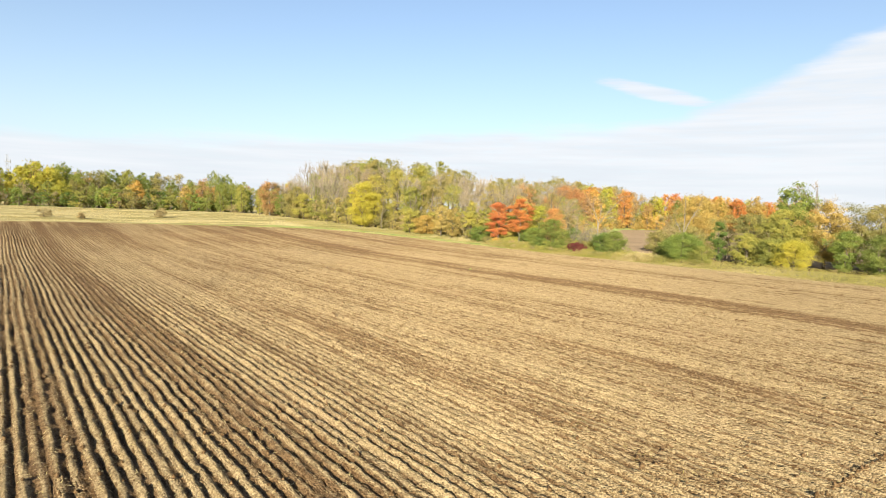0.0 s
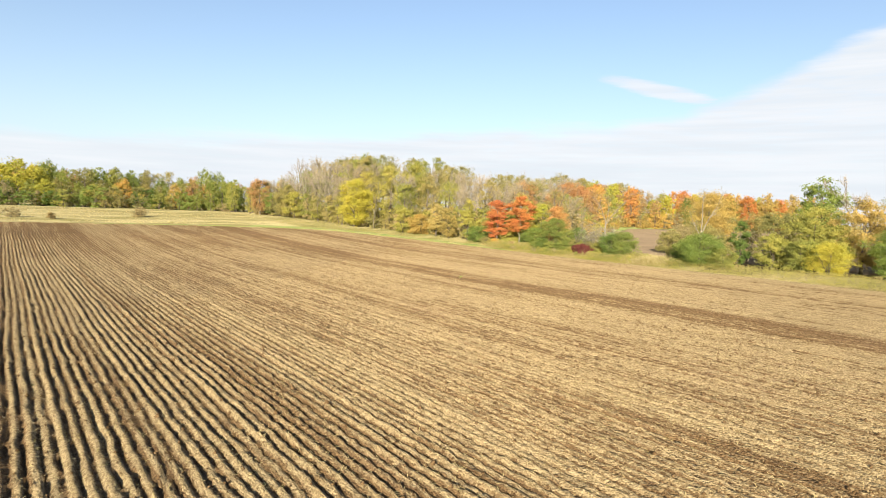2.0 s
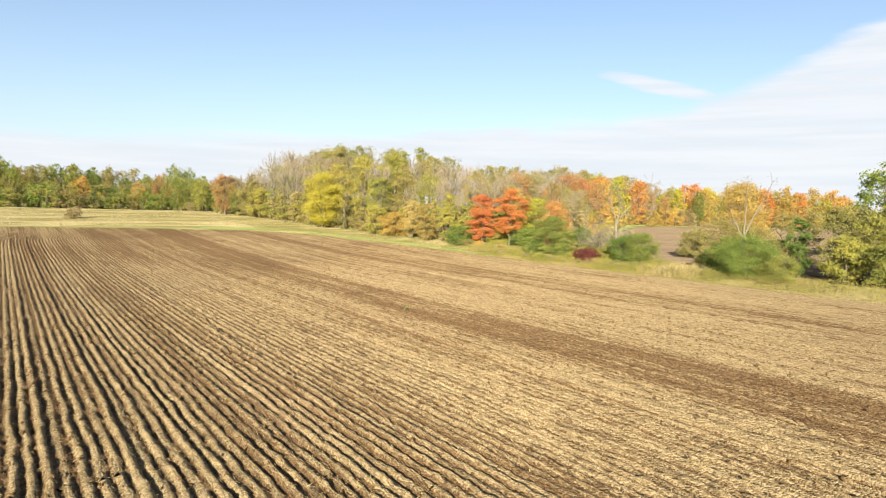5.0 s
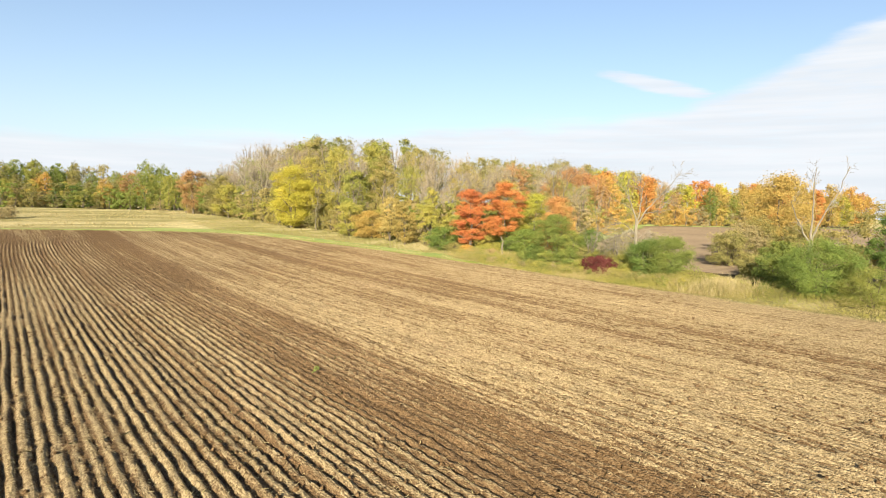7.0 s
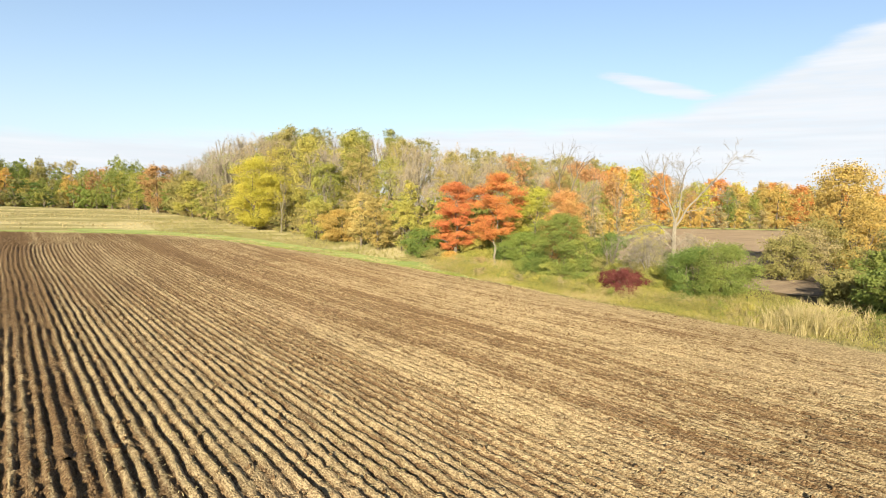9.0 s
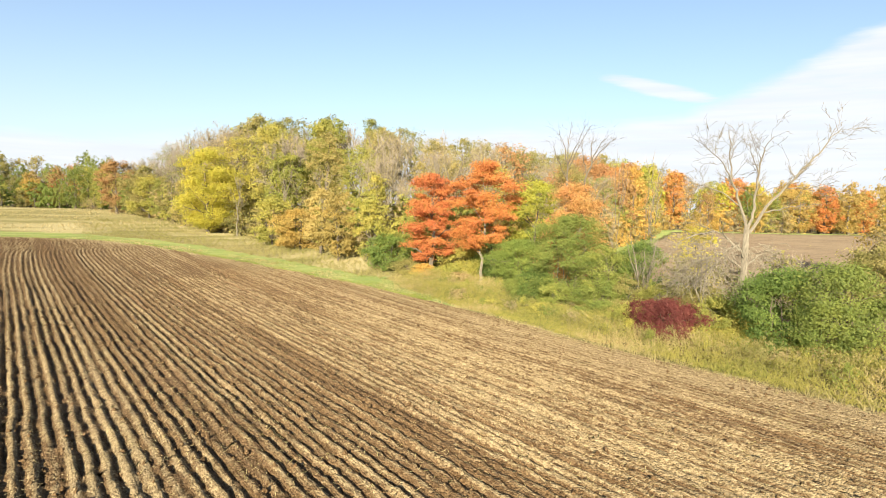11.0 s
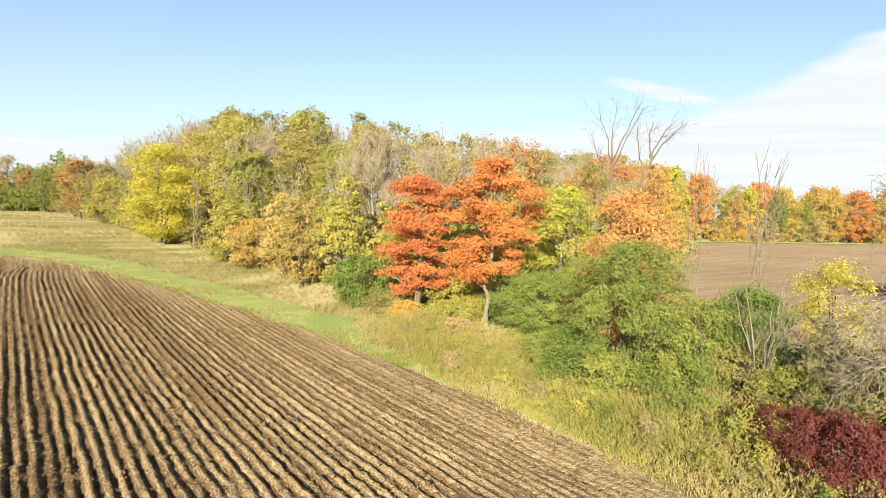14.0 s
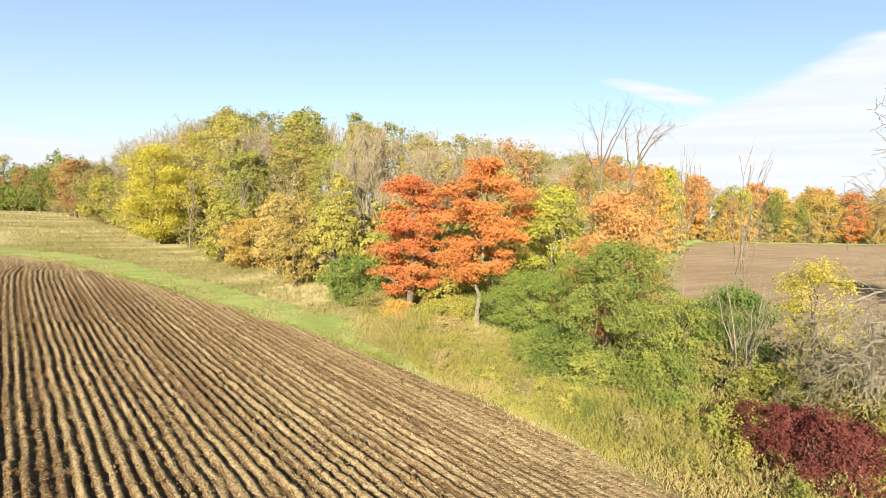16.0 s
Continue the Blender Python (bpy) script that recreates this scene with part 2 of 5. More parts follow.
RED = leaf_material("red_leaves", [(0.0, (0.46, 0.24, 0.055)), (0.3, (0.49, 0.18, 0.055)), (0.65, (0.44, 0.115, 0.045)), (1.0, (0.30, 0.065, 0.035))])
PEACH = leaf_material("peach_leaves", [(0.0, (0.36, 0.28, 0.085)), (0.35, (0.47, 0.28, 0.09)), (0.7, (0.48, 0.21, 0.08)), (1.0, (0.36, 0.10, 0.05))])
CRIMSON = leaf_material("crimson_leaves", [(0.0, (0.075, 0.03, 0.022)), (0.35, (0.125, 0.028, 0.024)), (0.7, (0.19, 0.042, 0.036)), (1.0, (0.36, 0.17, 0.12))], 1.2, sat=0.9)
GREEN = leaf_material("green_leaves", [(0.0, (0.055, 0.10, 0.028)), (0.35, (0.115, 0.175, 0.038)), (0.7, (0.195, 0.25, 0.05)), (1.0, (0.31, 0.33, 0.065))], 0.7)
OLIVE = leaf_material("olive_leaves", [(0.0, (0.14, 0.15, 0.05)), (0.35, (0.225, 0.215, 0.07)), (0.7, (0.32, 0.27, 0.09)), (1.0, (0.39, 0.29, 0.105))])
OLIVE_GREEN = leaf_material("olive_green_leaves", [(0.0, (0.07, 0.105, 0.028)), (0.35, (0.145, 0.19, 0.042)), (0.7, (0.25, 0.275, 0.06)), (1.0, (0.39, 0.36, 0.08))], 0.6)
LIME = leaf_material("yellow_green_leaves", [(0.0, (0.14, 0.165, 0.045)), (0.35, (0.26, 0.27, 0.06)), (0.7, (0.40, 0.355, 0.075)), (1.0, (0.50, 0.37, 0.10))])
RUST = leaf_material("rust_leaves", [(0.0, (0.22, 0.19, 0.08)), (0.35, (0.34, 0.23, 0.095)), (0.7, (0.42, 0.225, 0.09)), (1.0, (0.38, 0.15, 0.065))])
AMBER = leaf_material("amber_leaves", [(0.0, (0.20, 0.19, 0.065)), (0.35, (0.33, 0.26, 0.08)), (0.7, (0.45, 0.32, 0.085)), (1.0, (0.45, 0.24, 0.07))])
TAN = leaf_material("sparse_tan_leaves", [(0.0, (0.26, 0.23, 0.1)), (0.4, (0.37, 0.31, 0.12)), (0.78, (0.45, 0.355, 0.12)), (1.0, (0.42, 0.27, 0.1))])
DRY = bark_material("dry_grey_wood", (0.21, 0.18, 0.14), (0.45, 0.40, 0.32))
BROWN = leaf_material("brown_tan_leaves", [(0.0, (0.22, 0.19, 0.105)), (0.35, (0.30, 0.25, 0.13)), (0.7, (0.38, 0.30, 0.14)), (1.0, (0.40, 0.25, 0.12))])
TWIG = leaf_material("bare_twigs", [(0.0, (0.16, 0.13, 0.105)), (0.5, (0.235, 0.195, 0.155)), (1.0, (0.32, 0.265, 0.20))], translucent=0.05)
BARK = bark_material("bark", (0.10, 0.08, 0.06), (0.26, 0.22, 0.17))
PALE = bark_material("pale_bark", (0.15, 0.13, 0.10), (0.34, 0.30, 0.23))
SILVER = bark_material("weathered_wood", (0.14, 0.12, 0.095), (0.34, 0.30, 0.24))
STEEL = bark_material("galvanised_steel", (0.30, 0.31, 0.32), (0.42, 0.43, 0.44))


# ---- the lie of the land ----
def soft(v, s):
    return s * np.logaddexp(0.0, v / s)


def step(a, b, v):
    t = np.clip((v - a) / (b - a), 0.0, 1.0)
    return t * t * (3 - 2 * t)


def hash2(i, j, seed):
    v = np.sin(i * 127.1 + j * 311.7 + seed * 74.7) * 43758.5453
    return v - np.floor(v)


def vnoise(x, y, seed=0):
    """Smooth value noise, 0 to 1, on a unit grid."""
    i, j = np.floor(x), np.floor(y)
    u, v = x - i, y - j
    u, v = u * u * (3 - 2 * u), v * v * (3 - 2 * v)
    a, b = hash2(i, j, seed), hash2(i + 1, j, seed)
    c, d = hash2(i, j + 1, seed), hash2(i + 1, j + 1, seed)
    return (a + (b - a) * u) * (1 - v) + (c + (d - c) * u) * v


EDGE_Y = [-400, 92, 97, 105, 115, 125, 136, 142, 147, 151, 155, 158, 159.5]
EDGE_X = [86, 86, 85.8, 84.6, 82.3, 79.6, 76.2, 73.3, 69.5, 61, 45, 22, -160]


def edge_x(y):
    """The field's eastern and northern limit."""
    return np.interp(y, EDGE_Y, EDGE_X) + 0.7 * (vnoise(np.asarray(y) * 0.3, np.asarray(y) * 0.0, 5) - 0.5)


def land(x, y):
    x, y = np.asarray(x, float), np.asarray(y, float)
    z = 0.03 * (soft(y - 92.0, 6.0) - soft(y - 225.0, 15.0))
    z = z + 0.010 * (soft(x - 110.0, 8.0) - soft(x - 270.0, 20.0))
    z = z + 0.55 * step(87.0, 94.0, x) * step(150.0, 110.0, y)
    z = z + 5.0 * np.exp(-((x - 185) / 55) ** 2 - ((y - 192) / 42) ** 2)
    return z


def z_at(x, y):
    return float(land(x, y))


def mesh_from(name, verts, faces, mat, smooth=False):
    me = bpy.data.meshes.new(name)
    verts, faces = np.asarray(verts, np.float32), np.asarray(faces, np.int32)
    k = faces.shape[1]
    me.vertices.add(len(verts))
    me.vertices.foreach_set("co", verts.ravel())
    me.loops.add(faces.size)
    me.loops.foreach_set("vertex_index", faces.ravel())
    me.polygons.add(len(faces))
    me.polygons.foreach_set("loop_start", np.arange(0, faces.size, k, dtype=np.int32))
    if smooth:
        me.polygons.foreach_set("use_smooth", np.ones(len(faces), bool))
    me.update(calc_edges=True)
    me.materials.append(mat)
    return me


def grid_faces(nx, ny):
    i = np.arange(nx * ny).reshape(ny, nx)
    return np.stack([i[:-1, :-1], i[:-1, 1:], i[1:, 1:], i[1:, :-1]], -1).reshape(-1, 4)


def inside_field(x, y):
    return x < edge_x(y)


# one sheet of ground out to the horizon, sunk a little under the ploughed field
gx = np.concatenate([-np.geomspace(3500, 40, 22), np.arange(-30, 62, 6.0), np.arange(62, 112, 0.8), np.arange(112, 290, 6.0), np.geomspace(300, 3800, 22)])
gy = np.concatenate([-np.geomspace(3500, 60, 18), np.arange(-50, 70, 5.0), np.arange(70, 215, 1.0), np.arange(215, 330, 6.0), np.geomspace(340, 3800, 22)])
X, Y = np.meshgrid(gx, gy)
Z = land(X, Y) + np.where(X > 86, 0.10, 0.05) * (vnoise(X * 0.4, Y * 0.4, 2) - 0.5)
Z = Z + 0.5 * (vnoise(X * 0.06, Y * 0.06, 3) - 0.5) * step(165, 185, Y) * step(330, 260, Y)
deep = np.minimum(edge_x(Y) - X, edge_x(Y + 1.2) - X)
Z = Z - 0.35 * step(0.6, 2.0, deep)
ground = tagged(new("ground", mesh_from("ground", np.stack([X, Y, Z], -1).reshape(-1, 3), grid_faces(len(gx), len(gy)), TURF, True)), "rough meadow ground with dry and green grass", "ground", kind="structure")

# ---- the ploughed field ----
FURROW = 0.38


def furrow_height(x, y, ridges=False):
    """Ridges and grooves of the ploughing, which swing east along the headland and lie flat at the field's edge."""
    p = (x - 1.1 * soft(y - 139.0, 3.0) + 0.25 * (vnoise(x * 0.02, y * 0.07, 8) - 0.5) + 0.09 * (vnoise(x * 1.3, y * 0.9, 9) - 0.5)) / FURROW
    row = np.floor(p)
    r1, r2 = hash2(row, row * 0.0, 11), hash2(row, row * 0.0, 12)
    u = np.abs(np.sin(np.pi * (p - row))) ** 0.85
    gain = 0.5 + 0.6 * r1 + 0.7 * (vnoise(row * 7.3, y * 0.8, 13) - 0.5) + 0.7 * (vnoise(row * 3.7, y * 3.2, 18) - 0.5)
    gain = np.clip(gain, 0.25, 1.5)
    third = 0.05 * (hash2(np.floor(p / 3.0), row * 0.0, 14) - 0.5)
    lump = vnoise(x * 6.0, y * 4.0, 15) - 0.5
    clod = hash2(np.floor(x * 13.0), np.floor(y * 6.0), 16) - 0.5
    grit = hash2(x * 37.0, y * 53.0, 17) - 0.5
    flat = 0.28 + 0.72 * step(0.5, 6.5, edge_x(y) - x)
    z = flat * (0.20 * gain * (u - 0.6) + 0.05 * (r2 - 0.5) + third + 0.06 * lump + 0.06 * clod + 0.055 * grit)
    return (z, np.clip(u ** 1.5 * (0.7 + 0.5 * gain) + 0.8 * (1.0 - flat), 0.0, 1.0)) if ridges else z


def field_part(xs, ys, fine, lift=0.0):
    Xf, Yf = np.meshgrid(xs, ys)
    if fine:
        Xf = Xf + (hash2(Xf * 9.1, Yf * 3.7, 21) - 0.5) * 0.03
        Yf = Yf + (hash2(Xf * 5.1, Yf * 7.7, 22) - 0.5) * 0.08
    zf, crest = furrow_height(Xf, Yf, True)
    Zf = land(Xf, Yf) + 0.02 + lift + zf * (1.0 if fine else 0.3)
    f = grid_faces(len(xs), len(ys))
    c = (Xf.ravel()[f].mean(1), Yf.ravel()[f].mean(1))
    f = f[inside_field(*c)]
    used = np.unique(f)
    back = np.zeros(Xf.size, np.int64)
    back[used] = np.arange(len(used))
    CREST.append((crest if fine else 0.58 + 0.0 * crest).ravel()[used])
    return np.stack([Xf, Yf, Zf], -1).reshape(-1, 3)[used], back[f]


def joined(parts):
    vs, fs, k = [], [], 0
    for v, f in parts:
        vs.append(v), fs.append(np.asarray(f) + k)
        k += len(v)
    return np.concatenate(vs), np.concatenate(fs)


CREST, bands = [], []
for ya in np.arange(-1.04, 159.7, 5.02):
    yb = ya + 5.02
    a0, a1 = max(-4.0, ya - 33.0), min(87.2, ya + 28.0)
    if ya > 112:
        a1 = a0
    right = min(87.2, 44.0 + ya * 4.5)
    fine_dy, mid_dy = 24, 10
    if a1 > a0:
        bands.append(field_part(np.arange(a0, a1, 0.08), np.linspace(ya, yb, fine_dy), True))
    if right > a1:
        bands.append(field_part(np.arange(a1 - 0.6, right, 0.105), np.linspace(ya, yb, mid_dy), True, -0.012))
    if a0 > -3.9:
        bands.append(field_part(np.arange(-4.0, a0 + 0.6, 0.12), np.linspace(ya, yb, 10), True, -0.012))
    bands.append(field_part(np.arange(-154, -3.2, 3.0), np.array([ya, yb]), False, -0.03))
    if right < 87.0:
        bands.append(field_part(np.arange(right - 0.8, 87.1, 0.6), np.array([ya, yb]), False, -0.03))
bands.append(field_part(np.arange(-154, 87, 3.0), np.arange(-150, 0.1, 3.0), False, -0.03))
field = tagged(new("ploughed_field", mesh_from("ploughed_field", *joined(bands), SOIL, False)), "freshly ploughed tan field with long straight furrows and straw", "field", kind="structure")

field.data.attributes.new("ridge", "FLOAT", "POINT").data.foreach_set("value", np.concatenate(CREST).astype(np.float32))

# the far field beyond the hedgerow
xs, ys = np.arange(100.0, 330.0, 1.0), np.arange(-60.0, 150.0, 1.5)
Xf, Yf = np.meshgrid(xs, ys)
Zf = land(Xf, Yf) + 0.06 + 0.10 * (vnoise(Xf * 1.1, Yf * 0.2, 31) - 0.5)
f = grid_faces(len(xs), len(ys))
cx, cy = Xf.ravel()[f].mean(1), Yf.ravel()[f].mean(1)
f = f[(cy < np.interp(cx, [100, 120, 190, 255, 330], [94, 105, 140.5, 136, 129])) & (cx > 101 + 0.6 * np.sin(cy * 0.4))]
used = np.unique(f)
back = np.zeros(Xf.size, np.int64)
back[used] = np.arange(len(used))
far_field = tagged(new("far_field", mesh_from("far_field", np.stack([Xf, Yf, Zf], -1).reshape(-1, 3)[used], back[f], SOIL_FAR, True)), "bare brown ploughed field beyond the hedgerow", "field", kind="structure")


def sheet(name, mat, x0, x1, y0, y1, keep, lift, label, cell=0.5):
    xs, ys = np.arange(x0, x1, cell), np.arange(y0, y1, cell * 1.4)
    Xs, Ys = np.meshgrid(xs, ys)
    Zs = land(Xs, Ys) + lift + 0.06 * (vnoise(Xs * 0.9, Ys * 0.9, 41) - 0.5) - 0.16 * step(1.0, -0.2, Xs - edge_x(Ys)) * (Ys < 158)
    f = grid_faces(len(xs), len(ys))
    f = f[keep(Xs.ravel()[f].mean(1), Ys.ravel()[f].mean(1))]
    used = np.unique(f)
    back = np.zeros(Xs.size, np.int64)
    back[used] = np.arange(len(used))
    return tagged(new(name, mesh_from(name, np.stack([Xs, Ys, Zs], -1).reshape(-1, 3)[used], back[f], mat, True)), label, "grass", kind="structure")


STRIP_W = lambda y: np.interp(y, [89, 94, 104, 120, 140, 150, 162, 175], [0.0, 1.2, 3.6, 4.2, 5.0, 7.0, 9.0, 9.0])


def in_strip(x, y):
    d = x - edge_x(y)
    north = (y > edge_n(x)) & (y < edge_n(x) + 7.5) & (x < 80)
    wob = 1.2 * (vnoise(x * 0.25, y * 0.25, 44) - 0.5)
    return ((d > -0.8) & (d < STRIP_W(y) + wob) & (y < 160)) | (north & (x > 56 + 6 * vnoise(x * 0.2, y * 0.4, 45)))


def edge_n(x):
    return np.interp(x, EDGE_X[::-1], EDGE_Y[::-1])


grass_strip = sheet("grass_strip", STRIP, 20, 96, 88, 168, in_strip, 0.10, "mown green grass headland strip along the field edge")
wood_floor = sheet("wood_floor", FLOOR, 88.0, 262, 30, 240, lambda x, y: (y > np.interp(x, [88, 93, 120, 190, 262], [104, 104, 110, 144, 141])) & (x > np.interp(y, [96, 130, 150, 200, 240], [99, 98, 95, 93.5, 91])) | ((x > 94) & (x < 100) & (y < 90)), 0.12, "leaf litter under the trees", 1.6)


grass_verge = sheet("grass_verge", STRIP, 118, 330, 100, 150, lambda x, y: np.abs(y - 1.5 - np.interp(x, [100, 120, 190, 255, 330], [94, 105, 140.5, 136, 129])) < 2.6, 0.16, "narrow grass verge between the far field and the trees", 1.2)


# ---- parts ----
def part(name, me, parent, label=""):
    ob = new(name, me)
    ob.parent = parent
    if label:
        ob["label"] = label
    return ob


def thing(name, x, y, label, category, group="", z=None):
    ob = new(name)
    ob.location = (x, y, z_at(x, y) if z is None else z)
    return tagged(ob, label, category, group)


def tube(path, radii, sides=5):
    """A tapered limb along a path."""
    path, radii = np.asarray(path, float), np.asarray(radii, float)
    d = np.gradient(path, axis=0)
    d /= np.linalg.norm(d, axis=1)[:, None] + 1e-9
    ref = np.where(np.abs(d[:, 2:3]) > 0.9, np.array([[1.0, 0, 0]]), np.array([[0, 0, 1.0]]))
    u = np.cross(d, ref)
    u /= np.linalg.norm(u, axis=1)[:, None]
    v = np.cross(d, u)
    a = np.arange(sides) / sides * 2 * np.pi
    ring = u[:, None] * np.cos(a)[None, :, None] + v[:, None] * np.sin(a)[None, :, None]
    vs = path[:, None] + ring * radii[:, None, None]
    i = np.arange(len(path) * sides).reshape(len(path), sides)
    j = np.roll(i, -1, 1)
    return vs.reshape(-1, 3), np.stack([i[:-1], j[:-1], j[1:], i[1:]], -1).reshape(-1, 4)


def bent(rng, a, b, n=6, wobble=0.08, sag=0.0):
    a, b = np.asarray(a, float), np.asarray(b, float)
    t = np.linspace(0, 1, n)[:, None]
    p = a + (b - a) * t
    L = np.linalg.norm(b - a)
    kick = rng.normal(0, 1, (n, 3)) * wobble * L * np.sin(t * np.pi) * 0.6
    p = p + kick
    p[:, 2] += (np.sin(t[:, 0] * np.pi) * sag * L)
    return p


def leaf_quads(rng, pts, out, size, outward=0.8, narrow=0.62, three=True):
    """A pointed leaf spray at each point, facing more or less outwards."""
    n = out * outward + rng.normal(0, 0.45, pts.shape)
    n /= np.linalg.norm(n, axis=1)[:, None] + 1e-9
    r = rng.normal(0, 1, pts.shape)
    u = np.cross(n, r)
    u /= np.linalg.norm(u, axis=1)[:, None] + 1e-9
    v = np.cross(n, u)
    s = (size * rng.uniform(0.6, 1.35, len(pts)))[:, None]
    tip = n * s * 0.25
    if three:
        vs = np.stack([pts - u * s, pts + u * s * 0.55 - v * s * narrow * 1.25 + tip, pts + u * s * 0.55 + v * s * narrow * 1.25 - tip], 1).reshape(-1, 3)
        return vs, np.arange(len(vs)).reshape(-1, 3)
    vs = np.stack([pts - u * s, pts - v * s * narrow + tip, pts + u * s, pts + v * s * narrow + tip], 1).reshape(-1, 3)
    return vs, np.arange(len(vs)).reshape(-1, 4)


def crown_points(rng, h, r, base, n_clump, n_leaf, clump, flat, top_heavy, low=3.5):
    """Leaf places in clumps that fill a lobed crown from base to h."""
    mid, half = (base + h) / 2, (h - base) / 2
    zc = rng.uniform(-1.0, 1.0, n_clump)
    azim = rng.uniform(0, 6.283, n_clump)
    ph = rng.uniform(0, 6.28, 3)
    ring = np.where(zc > 0, (1 - np.abs(zc) ** 2.0) ** 0.5, (1 - np.abs(zc) ** low) ** 0.5) * (1 + top_heavy * zc)
    lobe = 1 + 0.16 * np.sin(azim * 2 + ph[0] + zc * 3) + 0.14 * np.sin(azim * 3 + ph[1] - zc * 5) + 0.12 * rng.normal(0, 1, n_clump)
    k = rng.uniform(0.2, 1.0, n_clump) ** 0.5 * lobe * ring
    c = np.stack([np.cos(azim) * k * r * 0.9, np.sin(azim) * k * r * 0.9, mid + zc * half * 0.93], 1)
    rad = clump * rng.uniform(0.6, 1.3, n_clump)
    which = rng.integers(0, n_clump, n_leaf)
    o = rng.normal(0, 1, (n_leaf, 3))
    o /= np.linalg.norm(o, axis=1)[:, None]
    q = o * (rng.uniform(0.15, 1.0, n_leaf) ** 0.5 * rad[which])[:, None]
    spray = rng.integers(0, n_leaf, max(8, n_leaf // 9))
    pick = spray[rng.integers(0, len(spray), n_leaf)]
    which, o, near = which[pick], o[pick], rng.normal(0, 0.22, (n_leaf, 3)) * rad[which[pick]][:, None]
    q = q[pick] + near
    q[:, 2] *= flat
    pts = c[which] + q
    core = np.array([0, 0, mid])
    out = (pts - core) / np.array([r, r, half])
    out /= np.linalg.norm(out, axis=1)[:, None] + 1e-9
    out = out * 0.55 + o * 0.8
    out[:, 2] += 0.15
    return c, pts, out


def tree_meshes(seed, h, r, base, leaf, bark, n_leaf=3000, size=0.22, n_clump=60, clump=None, flat=0.6, top_heavy=0.1, girth=None, limbs=14, stems=1, outward=0.9):
    rng = np.random.default_rng(seed)
    clump = clump or 0.34 * r
    n_leaf, size = int(n_leaf * 1.35), size * 0.8
    girth = girth or 0.022 * h + 0.03
    c, pts, out = crown_points(rng, h, r, base, n_clump, n_leaf, clump, flat, top_heavy, 3.5 if stems == 1 else 9.0)
    keep = pts[:, 2] > 0.05
    crown = mesh_from("crown", *leaf_quads(rng, pts[keep], out[keep], size, outward), leaf)
    trunks, arms, leaders = [], [], []
    for s in range(stems):
        lean = rng.normal(0, 0.05 if stems == 1 else 0.28, 2) * h * 0.5
        topz = base + (h - base) * 0.72
        b0 = np.array([*(rng.normal(0, 0.12, 2) * (stems > 1) * r * 0.5), -0.25])
        p = bent(rng, b0, (lean[0], lean[1], topz), 9, 0.03)
        g = girth * (1.0 if stems == 1 else 0.55)
        rad = np.linspace(g, g * 0.22, 9)
        rad[0] *= 1.35
        trunks.append(tube(p, rad, 7))
        leaders.append((p, rad))
    for k in range(min(limbs, n_clump)):
        p, rad = leaders[k % stems]
        tgt = c[k]
        i = int(np.clip(np.searchsorted(p[:, 2], tgt[2] - 0.35 * r) - 1, 2, 7))
        path = bent(rng, p[i], tgt, 5, 0.10, 0.05)
        g = rad[i] * 0.6
        arms.append(tube(path, np.linspace(g, max(0.012, g * 0.15), 5), 4))
    return [mesh_from("trunk", *s, bark, True) for s in trunks], [mesh_from("branch", *s, bark, True) for s in arms], crown


def merged(meshes, name):
    """Several meshes of one material as one."""
    bm = bmesh.new()
    for me in meshes:
        bm.from_mesh(me)
    out_ = bpy.data.meshes.new(name)
    bm.to_mesh(out_)
    out_.materials.append(meshes[0].materials[0])
    bm.free()
    for me in meshes:
        bpy.data.meshes.remove(me)
    return out_


def plant_tree(name, x, y, top, r, leaf, label, category="tree", clear=0.12, seed=None, group="", sink=0.0, **kw):
    """A leafy tree or shrub; top is the height of its tip in the world."""
    z = z_at(x, y)
    h = top - z
    ob = thing(name, x, y, label, category, group)
    bark = kw.pop("bark", BARK)
    seed = seed if seed is not None else int(abs(x * 131 + y * 717)) % 100000
    ts, bs, c = tree_meshes(seed, h, r, h * clear, leaf, bark, **kw)
    for me in ts:
        part("trunk" if len(ts) == 1 else "stem", me, ob)
    for me in bs:
        part("branch", me, ob)
    tagged(part("crown", c, ob), kind="stuff")
    return ob


